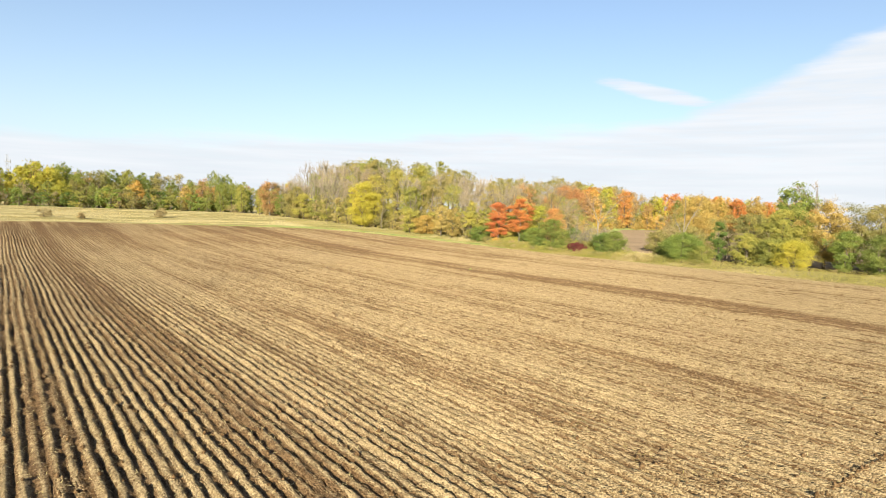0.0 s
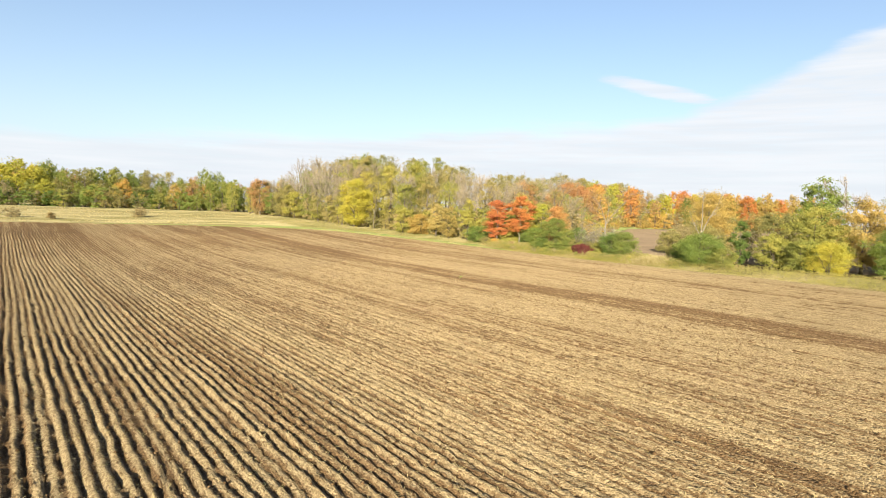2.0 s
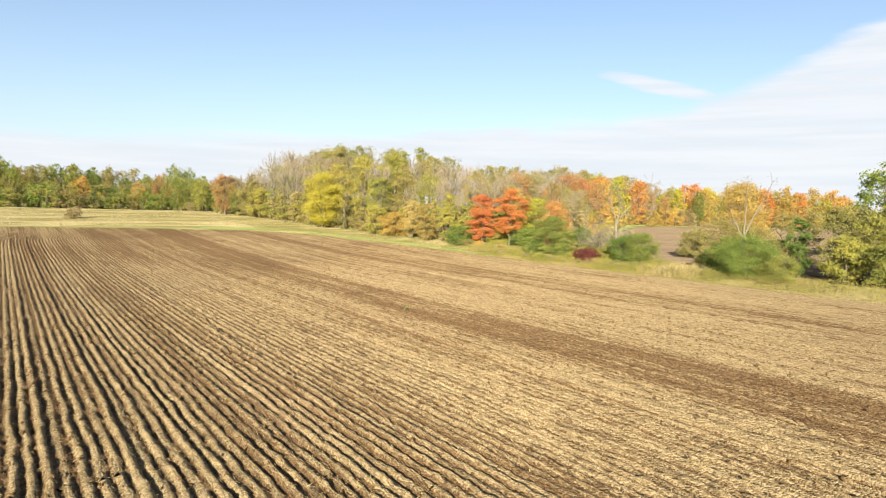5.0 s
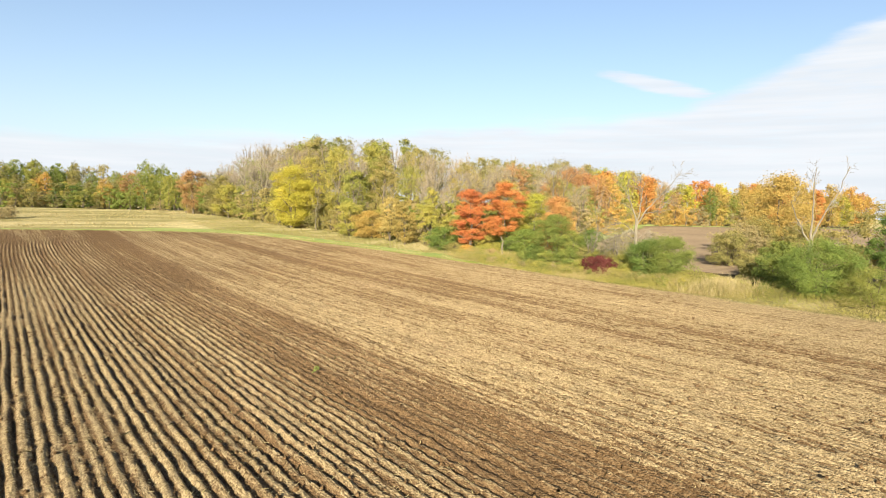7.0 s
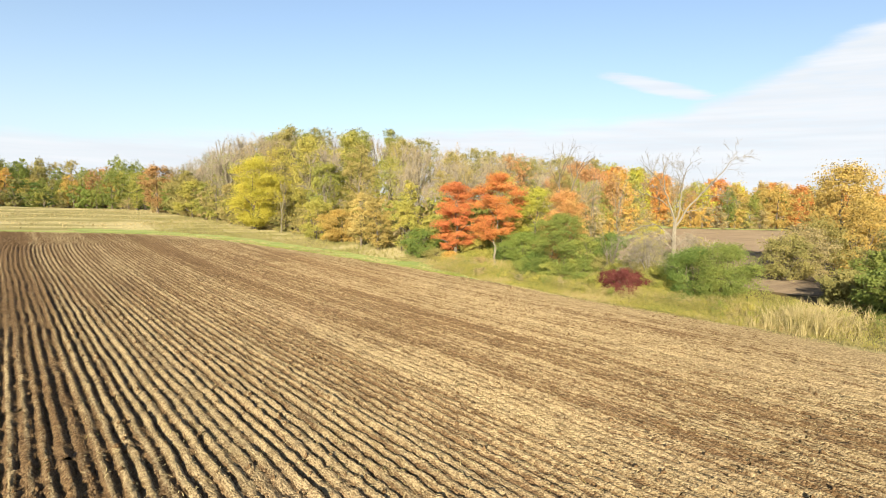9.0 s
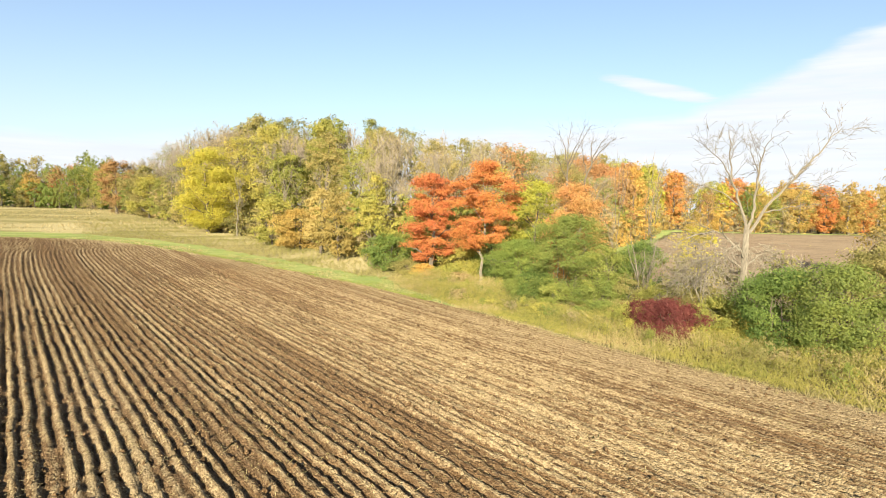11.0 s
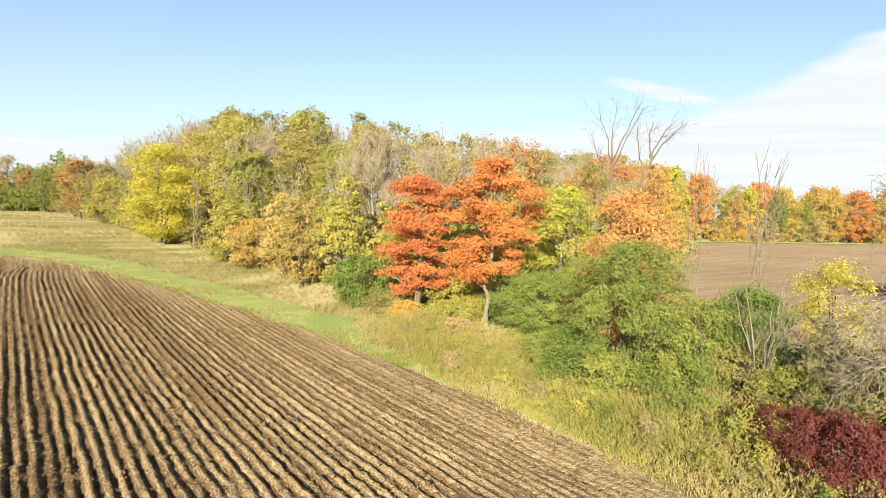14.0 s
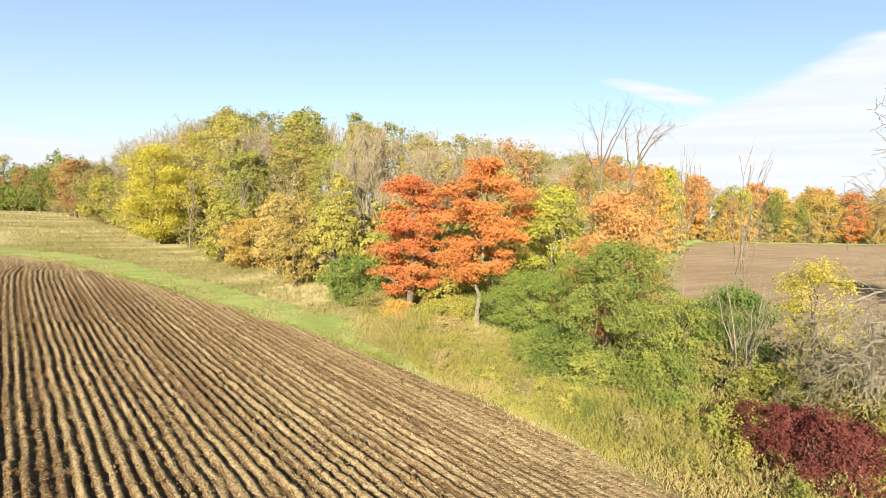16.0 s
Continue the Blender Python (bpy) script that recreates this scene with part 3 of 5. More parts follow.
def twig_meshes(seed, h, r, base, n_twig=1500, bark=BARK, twig=TWIG, length=1.1, width=0.035, limbs=22, girth=None, mixed=None, n_leaf=0, leaf_size=0.25, depth=3):
    """A bare crown: a trunk that forks again and again into rising limbs, with fine twigs at their ends."""
    rng = np.random.default_rng(seed)
    girth = girth or 0.014 * h + 0.03
    trunk_path = bent(rng, (0, 0, -0.25), (*rng.normal(0, 0.04 * h, 2), h * 0.42), 7, 0.05)
    boughs = []

    def grow(a, d, L, g, k, out_):
        d = d / np.linalg.norm(d)
        path = bent(rng, a, a + d * L, 4, 0.07)
        out_.append((path, g, g * 0.6, k))
        if k:
            for j in range(2 + int(rng.uniform() < 0.6)):
                turn = d + rng.normal(0, 0.36, 3) + np.array([0, 0, 0.10])
                grow(path[3 if j < 2 else rng.integers(1, 3)], turn, L * rng.uniform(0.6, 0.88), g * (0.66 if j == 0 else 0.5), k - 1, out_)

    n_bough = max(4, limbs // 4)
    for b in range(n_bough):
        i = 6 if b < 2 else rng.integers(2, 7)
        ang = b * 2.4 + rng.uniform(-0.5, 0.5)
        tilt = rng.uniform(0.15, 0.45) if b < 2 else rng.uniform(0.5, 1.0)
        bough = []
        grow(trunk_path[i], np.array([math.cos(ang) * tilt, math.sin(ang) * tilt, 1.0]), h * rng.uniform(0.15, 0.24), girth * (0.62 if b < 2 else 0.4), depth, bough)
        boughs.append(bough)
    every = np.concatenate([p for bough in boughs for p, _, _, _ in bough])
    grow_z, grow_r = h * 0.96 / every[:, 2].max(), r / np.percentile(np.hypot(every[:, 0], every[:, 1]), 90)
    fit = np.array([min(grow_r, 2.2), min(grow_r, 2.2), grow_z])
    arms, S, D = [], [], []
    for bough in boughs:
        arms.append(joined([tube(p * fit, np.linspace(max(g0, 0.011), max(g1, 0.008), 4), 5 if g0 > 0.05 else 3) for p, g0, g1, k in bough]))
        for p, _, _, k in bough:
            if k <= 1:
                S.append((p * fit)[1:]), D.append(np.gradient(p * fit, axis=0)[1:])
    S, D = np.concatenate(S), np.concatenate(D)
    D /= np.linalg.norm(D, axis=1)[:, None]
    w_ = rng.integers(0, len(S), n_twig)
    d = D[w_] * 0.8 + rng.normal(0, 0.5, (n_twig, 3)) + np.array([0, 0, 0.2])
    d /= np.linalg.norm(d, axis=1)[:, None]
    a = S[w_]
    L = (length * rng.uniform(0.35, 1.2, n_twig))[:, None]
    side = np.cross(d, rng.normal(0, 1, (n_twig, 3)))
    side /= np.linalg.norm(side, axis=1)[:, None]
    vs = np.stack([a - side * width * 0.7, a + side * width * 0.7, a + d * L], 1).reshape(-1, 3)
    tw = mesh_from("twigs", vs, np.arange(len(vs)).reshape(-1, 3), twig)
    lv = None
    if n_leaf:
        q = S[rng.integers(0, len(S), n_leaf)] + rng.normal(0, 0.3, (n_leaf, 3)) * r * 0.4
        o = rng.normal(0, 1, q.shape) + np.array([0, 0, 0.4])
        lv = mesh_from("crown", *leaf_quads(rng, q, o, leaf_size), mixed or BROWN)
    rad = np.linspace(girth, girth * 0.6, 7)
    rad[0] *= 1.3
    return mesh_from("trunk", *tube(trunk_path * np.array([1, 1, grow_z]), rad, 7), bark, True), [mesh_from("branch", *m_, bark, True) for m_ in arms], tw, lv


def plant_bare(name, x, y, top, r, label, seed=None, group="", clear=0.2, **kw):
    z = z_at(x, y)
    ob = thing(name, x, y, label, "tree", group)
    seed = seed if seed is not None else int(abs(x * 173 + y * 37)) % 100000
    t, bs, w_, lv = twig_meshes(seed, top - z, r, clear * (top - z), **kw)
    part("trunk", t, ob)
    for me in bs:
        tagged(part("branch", me, ob), kind="stuff")
    tagged(part("twig", w_, ob, "fine bare twigs"), kind="stuff")
    if lv:
        part("crown", lv, ob, "sparse remaining leaves")
    return ob


def branch_tree(rng, paths, tips_depth=3, twig=0.012):
    """Limbs given as (points, start radius, end radius), each grown on with forking side branches."""
    tubes = []

    def grow(a, d, L, g, depth):
        d = d / np.linalg.norm(d)
        b = a + d * L
        path = bent(rng, a, b, 5, 0.10, 0.0)
        tubes.append(tube(path, np.linspace(g, max(twig * 0.6, g * 0.45), 5), 4 if g < 0.05 else 6))
        if depth <= 0:
            return
        for k in range(rng.integers(2, 4)):
            i = rng.integers(2, 5)
            dd = d + rng.normal(0, 0.55, 3) + np.array([0, 0, 0.12])
            grow(path[i], dd, L * rng.uniform(0.5, 0.8), max(twig * 0.7, g * 0.5), depth - 1)

    for pts, g0, g1, n_side in paths:
        pts = np.asarray(pts, float)
        t = np.linspace(0, len(pts) - 1, len(pts) * 3)
        p = np.stack([np.interp(t, np.arange(len(pts)), pts[:, i]) for i in range(3)], 1)
        p[1:-1] += rng.normal(0, 0.04, (len(p) - 2, 3))
        rad = np.linspace(g0, g1, len(p))
        tubes.append(tube(p, rad, 7))
        for k in range(n_side):
            i = int(rng.uniform(0.35, 1.0) * (len(p) - 1))
            d = p[min(i + 1, len(p) - 1)] - p[max(i - 1, 0)]
            d = d / np.linalg.norm(d) + rng.normal(0, 0.6, 3)
            grow(p[i], d, rng.uniform(0.5, 1.15), max(twig, rad[i] * 0.4), tips_depth - 1)
    return joined(tubes)

# ---- trees at the front of the wood ----
WOOD = "trees of the wood"
plant_tree("yellow_tree", 87.6, 156.5, 15.6, 4.9, YELLOW, "tall bright yellow tree at the edge of the wood", clear=0.06, n_leaf=21000, size=0.15, n_clump=120, group=WOOD, top_heavy=0.2)
plant_tree("pale_yellow_tree", 94.0, 141.0, 14.4, 2.9, LIME, "pale yellow-green tree with a bare pale trunk", clear=0.42, n_leaf=4524, size=0.166, bark=PALE, group=WOOD)
plant_tree("yellow_green_tree", 105.4, 153.0, 21.6, 4.2, LIME, "tall yellow-green tree in the wood", clear=0.2, n_leaf=7917, size=0.203, n_clump=90, group=WOOD)
plant_tree("yellow_shrub", 91.6, 129.5, 6.4, 3.1, GOLD, "low golden shrub at the edge of the wood", "shrub", clear=0.02, n_leaf=6786, size=0.143, stems=4, group=WOOD)
plant_tree("yellow_shrub", 90.4, 135.5, 8.2, 2.7, LIME, "yellow-green shrub at the edge of the wood", "shrub", clear=0.02, n_leaf=5278, size=0.151, stems=3, group=WOOD)
plant_tree("olive_tree", 90.6, 116.4, 8.5, 2.1, AMBER, "thin amber and olive tree", clear=0.05, n_leaf=4901, size=0.128, stems=2, group=WOOD)
plant_tree("tan_tree", 91.0, 122.0, 9.0, 2.2, TAN, "thin tan and yellow tree at the wood edge", clear=0.05, n_leaf=4901, size=0.136, stems=2, group=WOOD)
plant_tree("olive_tree", 91.6, 110.8, 10.4, 2.0, LIME, "slender yellow-green tree with a pointed crown", clear=0.05, n_leaf=5278, size=0.128, group=WOOD, top_heavy=-0.1)
plant_tree("green_shrub", 91.0, 107.0, 4.2, 2.2, GREEN, "dark green shrub at the wood edge", "shrub", clear=0.02, n_leaf=5805, size=0.093, stems=4, group=WOOD)
plant_tree("lime_shrub", 93.6, 106.6, 7.2, 1.8, LIME, "yellow-green shrub beside the red maple", "shrub", clear=0.03, n_leaf=3770, size=0.121, stems=3, group=WOOD)
plant_tree("red_maple", 92.8, 102.2, 10.2, 2.5, RED, "bright red-orange maple with layered foliage", clear=0.09, n_leaf=17000, size=0.098, n_clump=74, clump=0.85, flat=0.42, group=WOOD, top_heavy=-0.05)
plant_tree("orange_maple", 94.0, 96.5, 11.0, 2.9, ORANGE, "orange maple with a pale trunk and layered foliage", clear=0.26, n_leaf=17000, size=0.098, n_clump=66, clump=0.9, flat=0.42, bark=PALE, girth=0.14, group=WOOD, top_heavy=0.05)
plant_tree("lime_shrub", 95.6, 100.4, 3.4, 2.3, LIME, "low yellow-green undergrowth under the maples", "shrub", clear=0.02, n_leaf=5278, size=0.087, stems=4, group=WOOD)

for x, y, top, r, mat in ((91.2, 95.6, 1.6, 1.2, BROWN), (92.0, 98.4, 2.0, 1.4, LIME), (91.0, 100.6, 1.9, 1.3, GOLD), (94.0, 98.6, 2.4, 1.6, LIME), (91.4, 104.0, 2.0, 1.4, OLIVE), (95.6, 96.4, 3.0, 1.8, GREEN), (97.4, 99.0, 4.6, 2.2, GREEN), (96.6, 103.6, 5.2, 2.4, OLIVE)):
    plant_tree("undergrowth_shrub", x, y, top, r, mat, "low autumn undergrowth below the maples", "shrub", clear=0.0, n_leaf=3200, size=0.08, stems=4, group=WOOD)

for x, y, top in ((92.6, 138.0, 12.6), (93.4, 126.0, 11.8), (92.4, 113.4, 10.8), (95.0, 118.0, 12.5), (90.2, 150.0, 12.0), (97.5, 108.0, 13.0)):
    plant_bare("bare_sapling", x, y, top, 1.3, "slim pale bare tree before the wood", group=WOOD, n_twig=260, length=0.7, width=0.018, limbs=10, girth=0.10, bark=PALE)

# ---- hedgerow by the field, from the wood southwards ----
HEDGE = "hedgerow trees and shrubs"
AMBER_X, AMBER_Y = 127.6, 74.4
plant_tree("green_shrub", 94.2, 92.2, 4.6, 2.8, GREEN, "broad dense green shrub at the field edge", "shrub", clear=0.02, n_leaf=26000, size=0.058, n_clump=180, clump=0.55, stems=5, girth=0.07, group=HEDGE)
plant_tree("green_shrub", 91.6, 84.8, 6.7, 3.0, OLIVE_GREEN, "tall dense shrub of mixed light and dark green", "shrub", clear=0.02, n_leaf=32000, size=0.058, n_clump=230, clump=0.6, stems=5, girth=0.08, group=HEDGE)
plant_tree("peach_tree", 95.2, 87.4, 9.0, 2.4, PEACH, "peach and red tree behind the green shrub", clear=0.15, n_leaf=12667, size=0.087, n_clump=70, group=HEDGE)
plant_tree("pale_yellow_tree", 99.0, 95.5, 9.6, 3.0, YELLOW, "pale yellow-green tree beside the maples", clear=0.02, n_leaf=10000, size=0.115, group=HEDGE)
plant_bare("bare_sapling", 95.6, 81.7, 11.2, 1.0, "thin bare sapling with a forked trunk", group=HEDGE, n_twig=260, length=0.7, width=0.009, limbs=12, girth=0.042, bark=SILVER, depth=2)
plant_bare("bare_sapling", 96.2, 84.6, 11.6, 0.9, "thin leaning bare sapling", group=HEDGE, n_twig=260, length=0.7, width=0.009, limbs=12, girth=0.04, bark=SILVER, depth=2)
plant_tree("green_shrub", 94.6, 81.0, 5.0, 2.1, GREEN, "dark green shrub behind a bare-stemmed bush", "shrub", clear=0.02, n_leaf=11875, size=0.060, stems=4, group=HEDGE)
plant_tree("yellow_shrub", 98.4, 79.6, 6.2, 1.8, YELLOW, "thin yellow shrub at the far field's edge", "shrub", clear=0.25, n_leaf=5200, size=0.062, stems=4, group=HEDGE)
plant_tree("golden_shrub", 95.2, 88.0, 7.4, 2.2, PEACH, "peach-tinted shrub mixed into the green one", "shrub", clear=0.1, n_leaf=7000, size=0.08, stems=3, group=HEDGE)
plant_tree("dark_shrub", 93.8, 82.2, 4.4, 1.5, GREEN, "dark green shrub in the shade of its neighbour", "shrub", clear=0.02, n_leaf=8000, size=0.06, stems=4, group=HEDGE)
plant_tree("lime_shrub", 92.6, 78.4, 2.6, 1.5, LIME, "bright yellow-green bramble behind the crimson bush", "shrub", clear=0.02, n_leaf=9000, size=0.055, stems=4, group=HEDGE)
plant_tree("lime_shrub", 93.4, 76.2, 2.7, 1.7, LIME, "yellow-green bramble beside the crimson bush", "shrub", clear=0.02, n_leaf=9896, size=0.060, stems=4, group=HEDGE)
plant_tree("lime_shrub", 91.0, 72.8, 2.0, 1.3, LIME, "low yellow-green bramble at the field edge", "shrub", clear=0.02, n_leaf=7257, size=0.054, stems=4, group=HEDGE)
plant_tree("crimson_bush", 90.0, 77.8, 2.0, 1.5, CRIMSON, "small dark crimson dogwood bush", "shrub", clear=0.02, n_leaf=9000, size=0.046, n_clump=90, clump=0.3, flat=0.9, stems=6, group=HEDGE)
plant_tree("crimson_bush", 89.3, 75.7, 2.4, 1.85, CRIMSON, "dark crimson dogwood bush at the field edge", "shrub", clear=0.02, n_leaf=20000, size=0.046, n_clump=170, clump=0.32, flat=0.9, stems=6, group=HEDGE, outward=0.5)
plant_tree("green_shrub", 90.6, 71.0, 4.4, 1.9, GREEN, "dense green shrub beside the dead tree", "shrub", clear=0.02, n_leaf=15750, size=0.061, n_clump=60, clump=0.7, stems=5, group=HEDGE)
plant_tree("green_shrub", 91.2, 68.6, 4.7, 2.4, OLIVE_GREEN, "broad rounded olive-green shrub in the hedgerow", "shrub", clear=0.02, n_leaf=19250, size=0.065, n_clump=75, clump=0.8, stems=5, group=HEDGE)
plant_tree("amber_tree", AMBER_X, AMBER_Y, 12.9, 5.2, AMBER, "round amber tree beyond the hedgerow", clear=0.12, n_leaf=15000, size=0.158, n_clump=120, group=HEDGE)
plant_tree("green_shrub", 91.2, 54.8, 5.2, 2.9, GREEN, "dense green shrub in the hedgerow", "shrub", clear=0.02, n_leaf=21441, size=0.071, n_clump=90, stems=5, group=HEDGE)
plant_tree("lime_shrub", 90.4, 51.0, 3.4, 2.0, LIME, "yellow-green shrub in the hedgerow", "shrub", clear=0.02, n_leaf=9896, size=0.065, stems=4, group=HEDGE)
plant_tree("green_tree", 97.0, 52.0, 7.4, 1.4, GREEN, "narrow dark green tree in the hedgerow", clear=0.05, n_leaf=6861, size=0.093, group=HEDGE, top_heavy=-0.1)
plant_tree("olive_tree", 101.0, 48.2, 9.2, 3.0, OLIVE, "olive and yellow tree in the hedgerow", clear=0.06, n_leaf=6786, size=0.143, group=HEDGE)
plant_tree("olive_tree", 100.0, 43.4, 9.6, 3.2, LIME, "yellow-olive tree in the hedgerow", clear=0.06, n_leaf=6786, size=0.143, group=HEDGE)
plant_tree("yellow_shrub", 93.6, 38.6, 4.9, 2.3, YELLOW, "bright yellow shrub at the field edge", "shrub", clear=0.02, n_leaf=13000, size=0.075, n_clump=90, stems=4, group=HEDGE)
plant_tree("olive_tree", 101.4, 37.6, 10.6, 3.6, AMBER, "broad amber and olive tree in the hedgerow", clear=0.06, n_leaf=7917, size=0.151, group=HEDGE)
plant_tree("green_tree", 97.4, 33.4, 6.6, 2.3, GREEN, "green tree in the hedgerow", clear=0.04, n_leaf=6032, size=0.121, group=HEDGE)
plant_tree("olive_tree", 103.0, 31.0, 10.4, 3.6, OLIVE, "olive tree in the hedgerow", clear=0.06, n_leaf=6786, size=0.151, group=HEDGE)
plant_tree("green_tree", 131.0, 54.4, 16.0, 4.4, GREEN, "tall green tree beyond the hedgerow", clear=0.15, n_leaf=6786, size=0.203, n_clump=60, group=HEDGE)
plant_bare("bare_tree", 130.0, 49.0, 16.4, 4.5, "bare grey tree beyond the hedgerow", group=HEDGE, n_twig=1400, width=0.03)
for k in range(4):
    plant_tree("olive_tree", 96.5 + 6.0 * hash2(k, 1.0, 3), 27.0 - 6.5 * k, 7.5 + 3.5 * hash2(k, 2.0, 3), 3.2, (OLIVE, LIME, GOLD)[k % 3], "autumn tree in the hedgerow", clear=0.05, n_leaf=2827, size=0.203, group=HEDGE)

for k, (x, y, top, r, mat) in enumerate(((96.4, 47.0, 5.6, 2.4, LIME), (95.6, 42.6, 5.2, 2.3, LIME), (99.4, 39.8, 7.4, 2.6, LIME), (97.0, 29.0, 6.0, 2.6, OLIVE), (107.0, 56.0, 8.6, 3.2, OLIVE), (104.6, 62.0, 6.4, 2.6, OLIVE), (100.0, 61.6, 4.6, 2.2, OLIVE), (97.0, 63.0, 3.2, 1.7, OLIVE), (112.0, 73.4, 5.0, 2.8, OLIVE), (116.5, 74.2, 6.0, 3.0, BROWN), (121.0, 73.8, 7.0, 3.2, OLIVE), (124.0, 71.0, 8.0, 3.2, GOLD), (106.0, 44.0, 10.0, 3.4, OLIVE), (107.0, 36.0, 11.0, 3.6, OLIVE), (110.0, 50.0, 9.6, 3.4, LIME), (94.4, 59.8, 3.4, 1.8, OLIVE), (97.4, 56.2, 6.0, 2.4, OLIVE), (111.0, 31.6, 9.4, 3.4, OLIVE), (106.0, 29.6, 8.6, 3.2, LIME))):
    plant_tree("hedgerow_shrub", x, y, top, r, OLIVE_GREEN if mat is OLIVE and k % 3 == 0 else mat, "mixed autumn shrub in the hedgerow", "shrub", clear=0.03, n_leaf=4901, size=0.128, stems=4, group=HEDGE)

# ---- the great dead tree ----
rng = np.random.default_rng(77)
R = np.array([0.80, -0.60, 0.0])     # the camera's right: limb points below are laid out to fit its view
U = np.array([0.0, 0.0, 1.0])
dead = thing("dead_tree", 92.4, 73.4, "large dead tree with bare weathered forking limbs", "tree", HEDGE)
at = lambda r_, u_, d_=0.0: R * r_ + U * u_ + np.array([0.6, 0.8, 0.0]) * d_
part("trunk", mesh_from("trunk", *branch_tree(rng, [([at(0, -0.3), at(-0.05, 1.8), at(-0.1, 4.0), at(-0.12, 5.8)], 0.21, 0.14, 0)]), SILVER, True), dead)
limb_paths = [
    ([at(-0.12, 5.70), at(-0.6, 7.26), at(-1, 8.18), at(-1.2, 9.44), at(-1.35, 10.79)], 0.12, 0.022, 9),
    ([at(-0.05, 5.80), at(0.2, 6.67), at(0.3, 7.76), at(0.35, 9.02), at(0.5, 9.86), at(1, 10.54)], 0.12, 0.02, 9),
    ([at(0, 5.50), at(0.6, 6.59), at(1.75, 7.93), at(2.9, 9.28), at(3.7, 10.20), at(4.5, 11.1)], 0.13, 0.02, 11),
    ([at(-1, 8.18), at(-1.75, 9.36), at(-2.7, 10.12)], 0.06, 0.014, 7),
    ([at(-0.5, 6.9), at(-1.5, 7.6), at(-2.5, 7.9), at(-3.3, 7.8)], 0.06, 0.012, 8),
    ([at(0.6, 6.59), at(1.8, 6.84), at(2.9, 7.18)], 0.06, 0.012, 5),
    ([at(1.75, 7.93), at(2.9, 7.93), at(4.4, 8.35)], 0.05, 0.012, 6),
    ([at(0.35, 8.52), at(-0.1, 9.53), at(-0.2, 10.12)], 0.04, 0.012, 4),
    ([at(-0.1, 4.40), at(-1.6, 5.60), at(-3.3, 5.20), at(-4.3, 4.10)], 0.09, 0.014, 16),
    ([at(-0.1, 3.60), at(-1.4, 4.40), at(-2.8, 3.90), at(-3.8, 2.70)], 0.08, 0.014, 16),
    ([at(-0.1, 3.60), at(1, 4.40, 0.6), at(2, 3.90, 1.0), at(2.8, 2.80, 1.2)], 0.08, 0.014, 12),
    ([at(-0.1, 4.10), at(-0.9, 5.00, -0.8), at(-2, 4.40, -1.4), at(-2.8, 3.20, -1.6)], 0.07, 0.014, 14),
]
for pts, g0, g1, n_side in limb_paths:
    part("limb", mesh_from("limb", *branch_tree(rng, [(pts, g0 * 0.68, g1 * 0.7, int(n_side * 2.0))], 3, 0.009), SILVER, True), dead)
for x, y, label, foot, fans in (
        (98.4, 91.6, "tall bare grey tree with an open forked crown", [at(0.1, -0.3), at(0.15, 5.0), at(0.2, 10.2)],
         [[at(0.2, 9.9), at(-0.1, 11.4), at(-0.6, 12.8)], [at(0.2, 10.2), at(0.25, 11.8, 0.3), at(0.5, 13.8, 0.5)], [at(0.2, 10.1), at(0.8, 11.8, -0.3), at(1.5, 13.4, -0.5)], [at(0.2, 9.6), at(1.0, 11.4, 0.4), at(2.1, 13.4, 0.6)], [at(0.2, 8.8), at(-0.7, 10.4, -0.4), at(-1.2, 11.6, -0.6)]]),
        (97.8, 88.6, "leaning bare grey tree with an open forked crown", [at(-0.5, -0.3), at(-0.4, 5.0), at(-0.3, 8.4), at(0.2, 10.4)],
         [[at(0.1, 10.2), at(0.1, 11.4, 0.3), at(0.3, 12.2, 0.4)], [at(0.2, 10.4), at(0.7, 11.5, -0.2), at(1.3, 12.2, -0.4)], [at(0.15, 10.0), at(1.0, 11.2, 0.4), at(2.2, 12.2, 0.6)], [at(-0.2, 9.0), at(-0.6, 10.6, -0.4), at(-0.8, 11.8, -0.5)]])):
    bare = thing("bare_tree", x, y, label, "tree", HEDGE)
    part("trunk", mesh_from("trunk", *branch_tree(rng, [(foot, 0.11, 0.06, 5)], 2, 0.008), BARK, True), bare)
    for fan in fans:
        part("limb", mesh_from("limb", *branch_tree(rng, [(fan, 0.045, 0.010, 10)], 2, 0.006), BARK, True), bare)
dead2 = thing("dead_tree", 94.6, 57.0, "smaller dead tree with bare grey limbs", "tree", HEDGE)
part("trunk", mesh_from("trunk", *branch_tree(rng, [([at(0, -0.3), at(-0.1, 2.0), at(0, 4.6)], 0.24, 0.17, 0)]), SILVER, True), dead2)
for lp in [([at(0, 4.4), at(0.0, 7.0), at(-0.1, 9.4), at(0.1, 11.0)], 0.10, 0.02, 9), ([at(0, 4.5), at(1.0, 7.0), at(2.2, 8.8), at(3.0, 11.2)], 0.10, 0.02, 10),
           ([at(0, 4.2), at(-1.3, 6.2), at(-2.0, 8.0)], 0.09, 0.02, 8), ([at(0, 3.2), at(1.8, 3.8), at(3.4, 4.6)], 0.07, 0.015, 6)]:
    part("limb", mesh_from("limb", *branch_tree(rng, [lp]), SILVER, True), dead2)

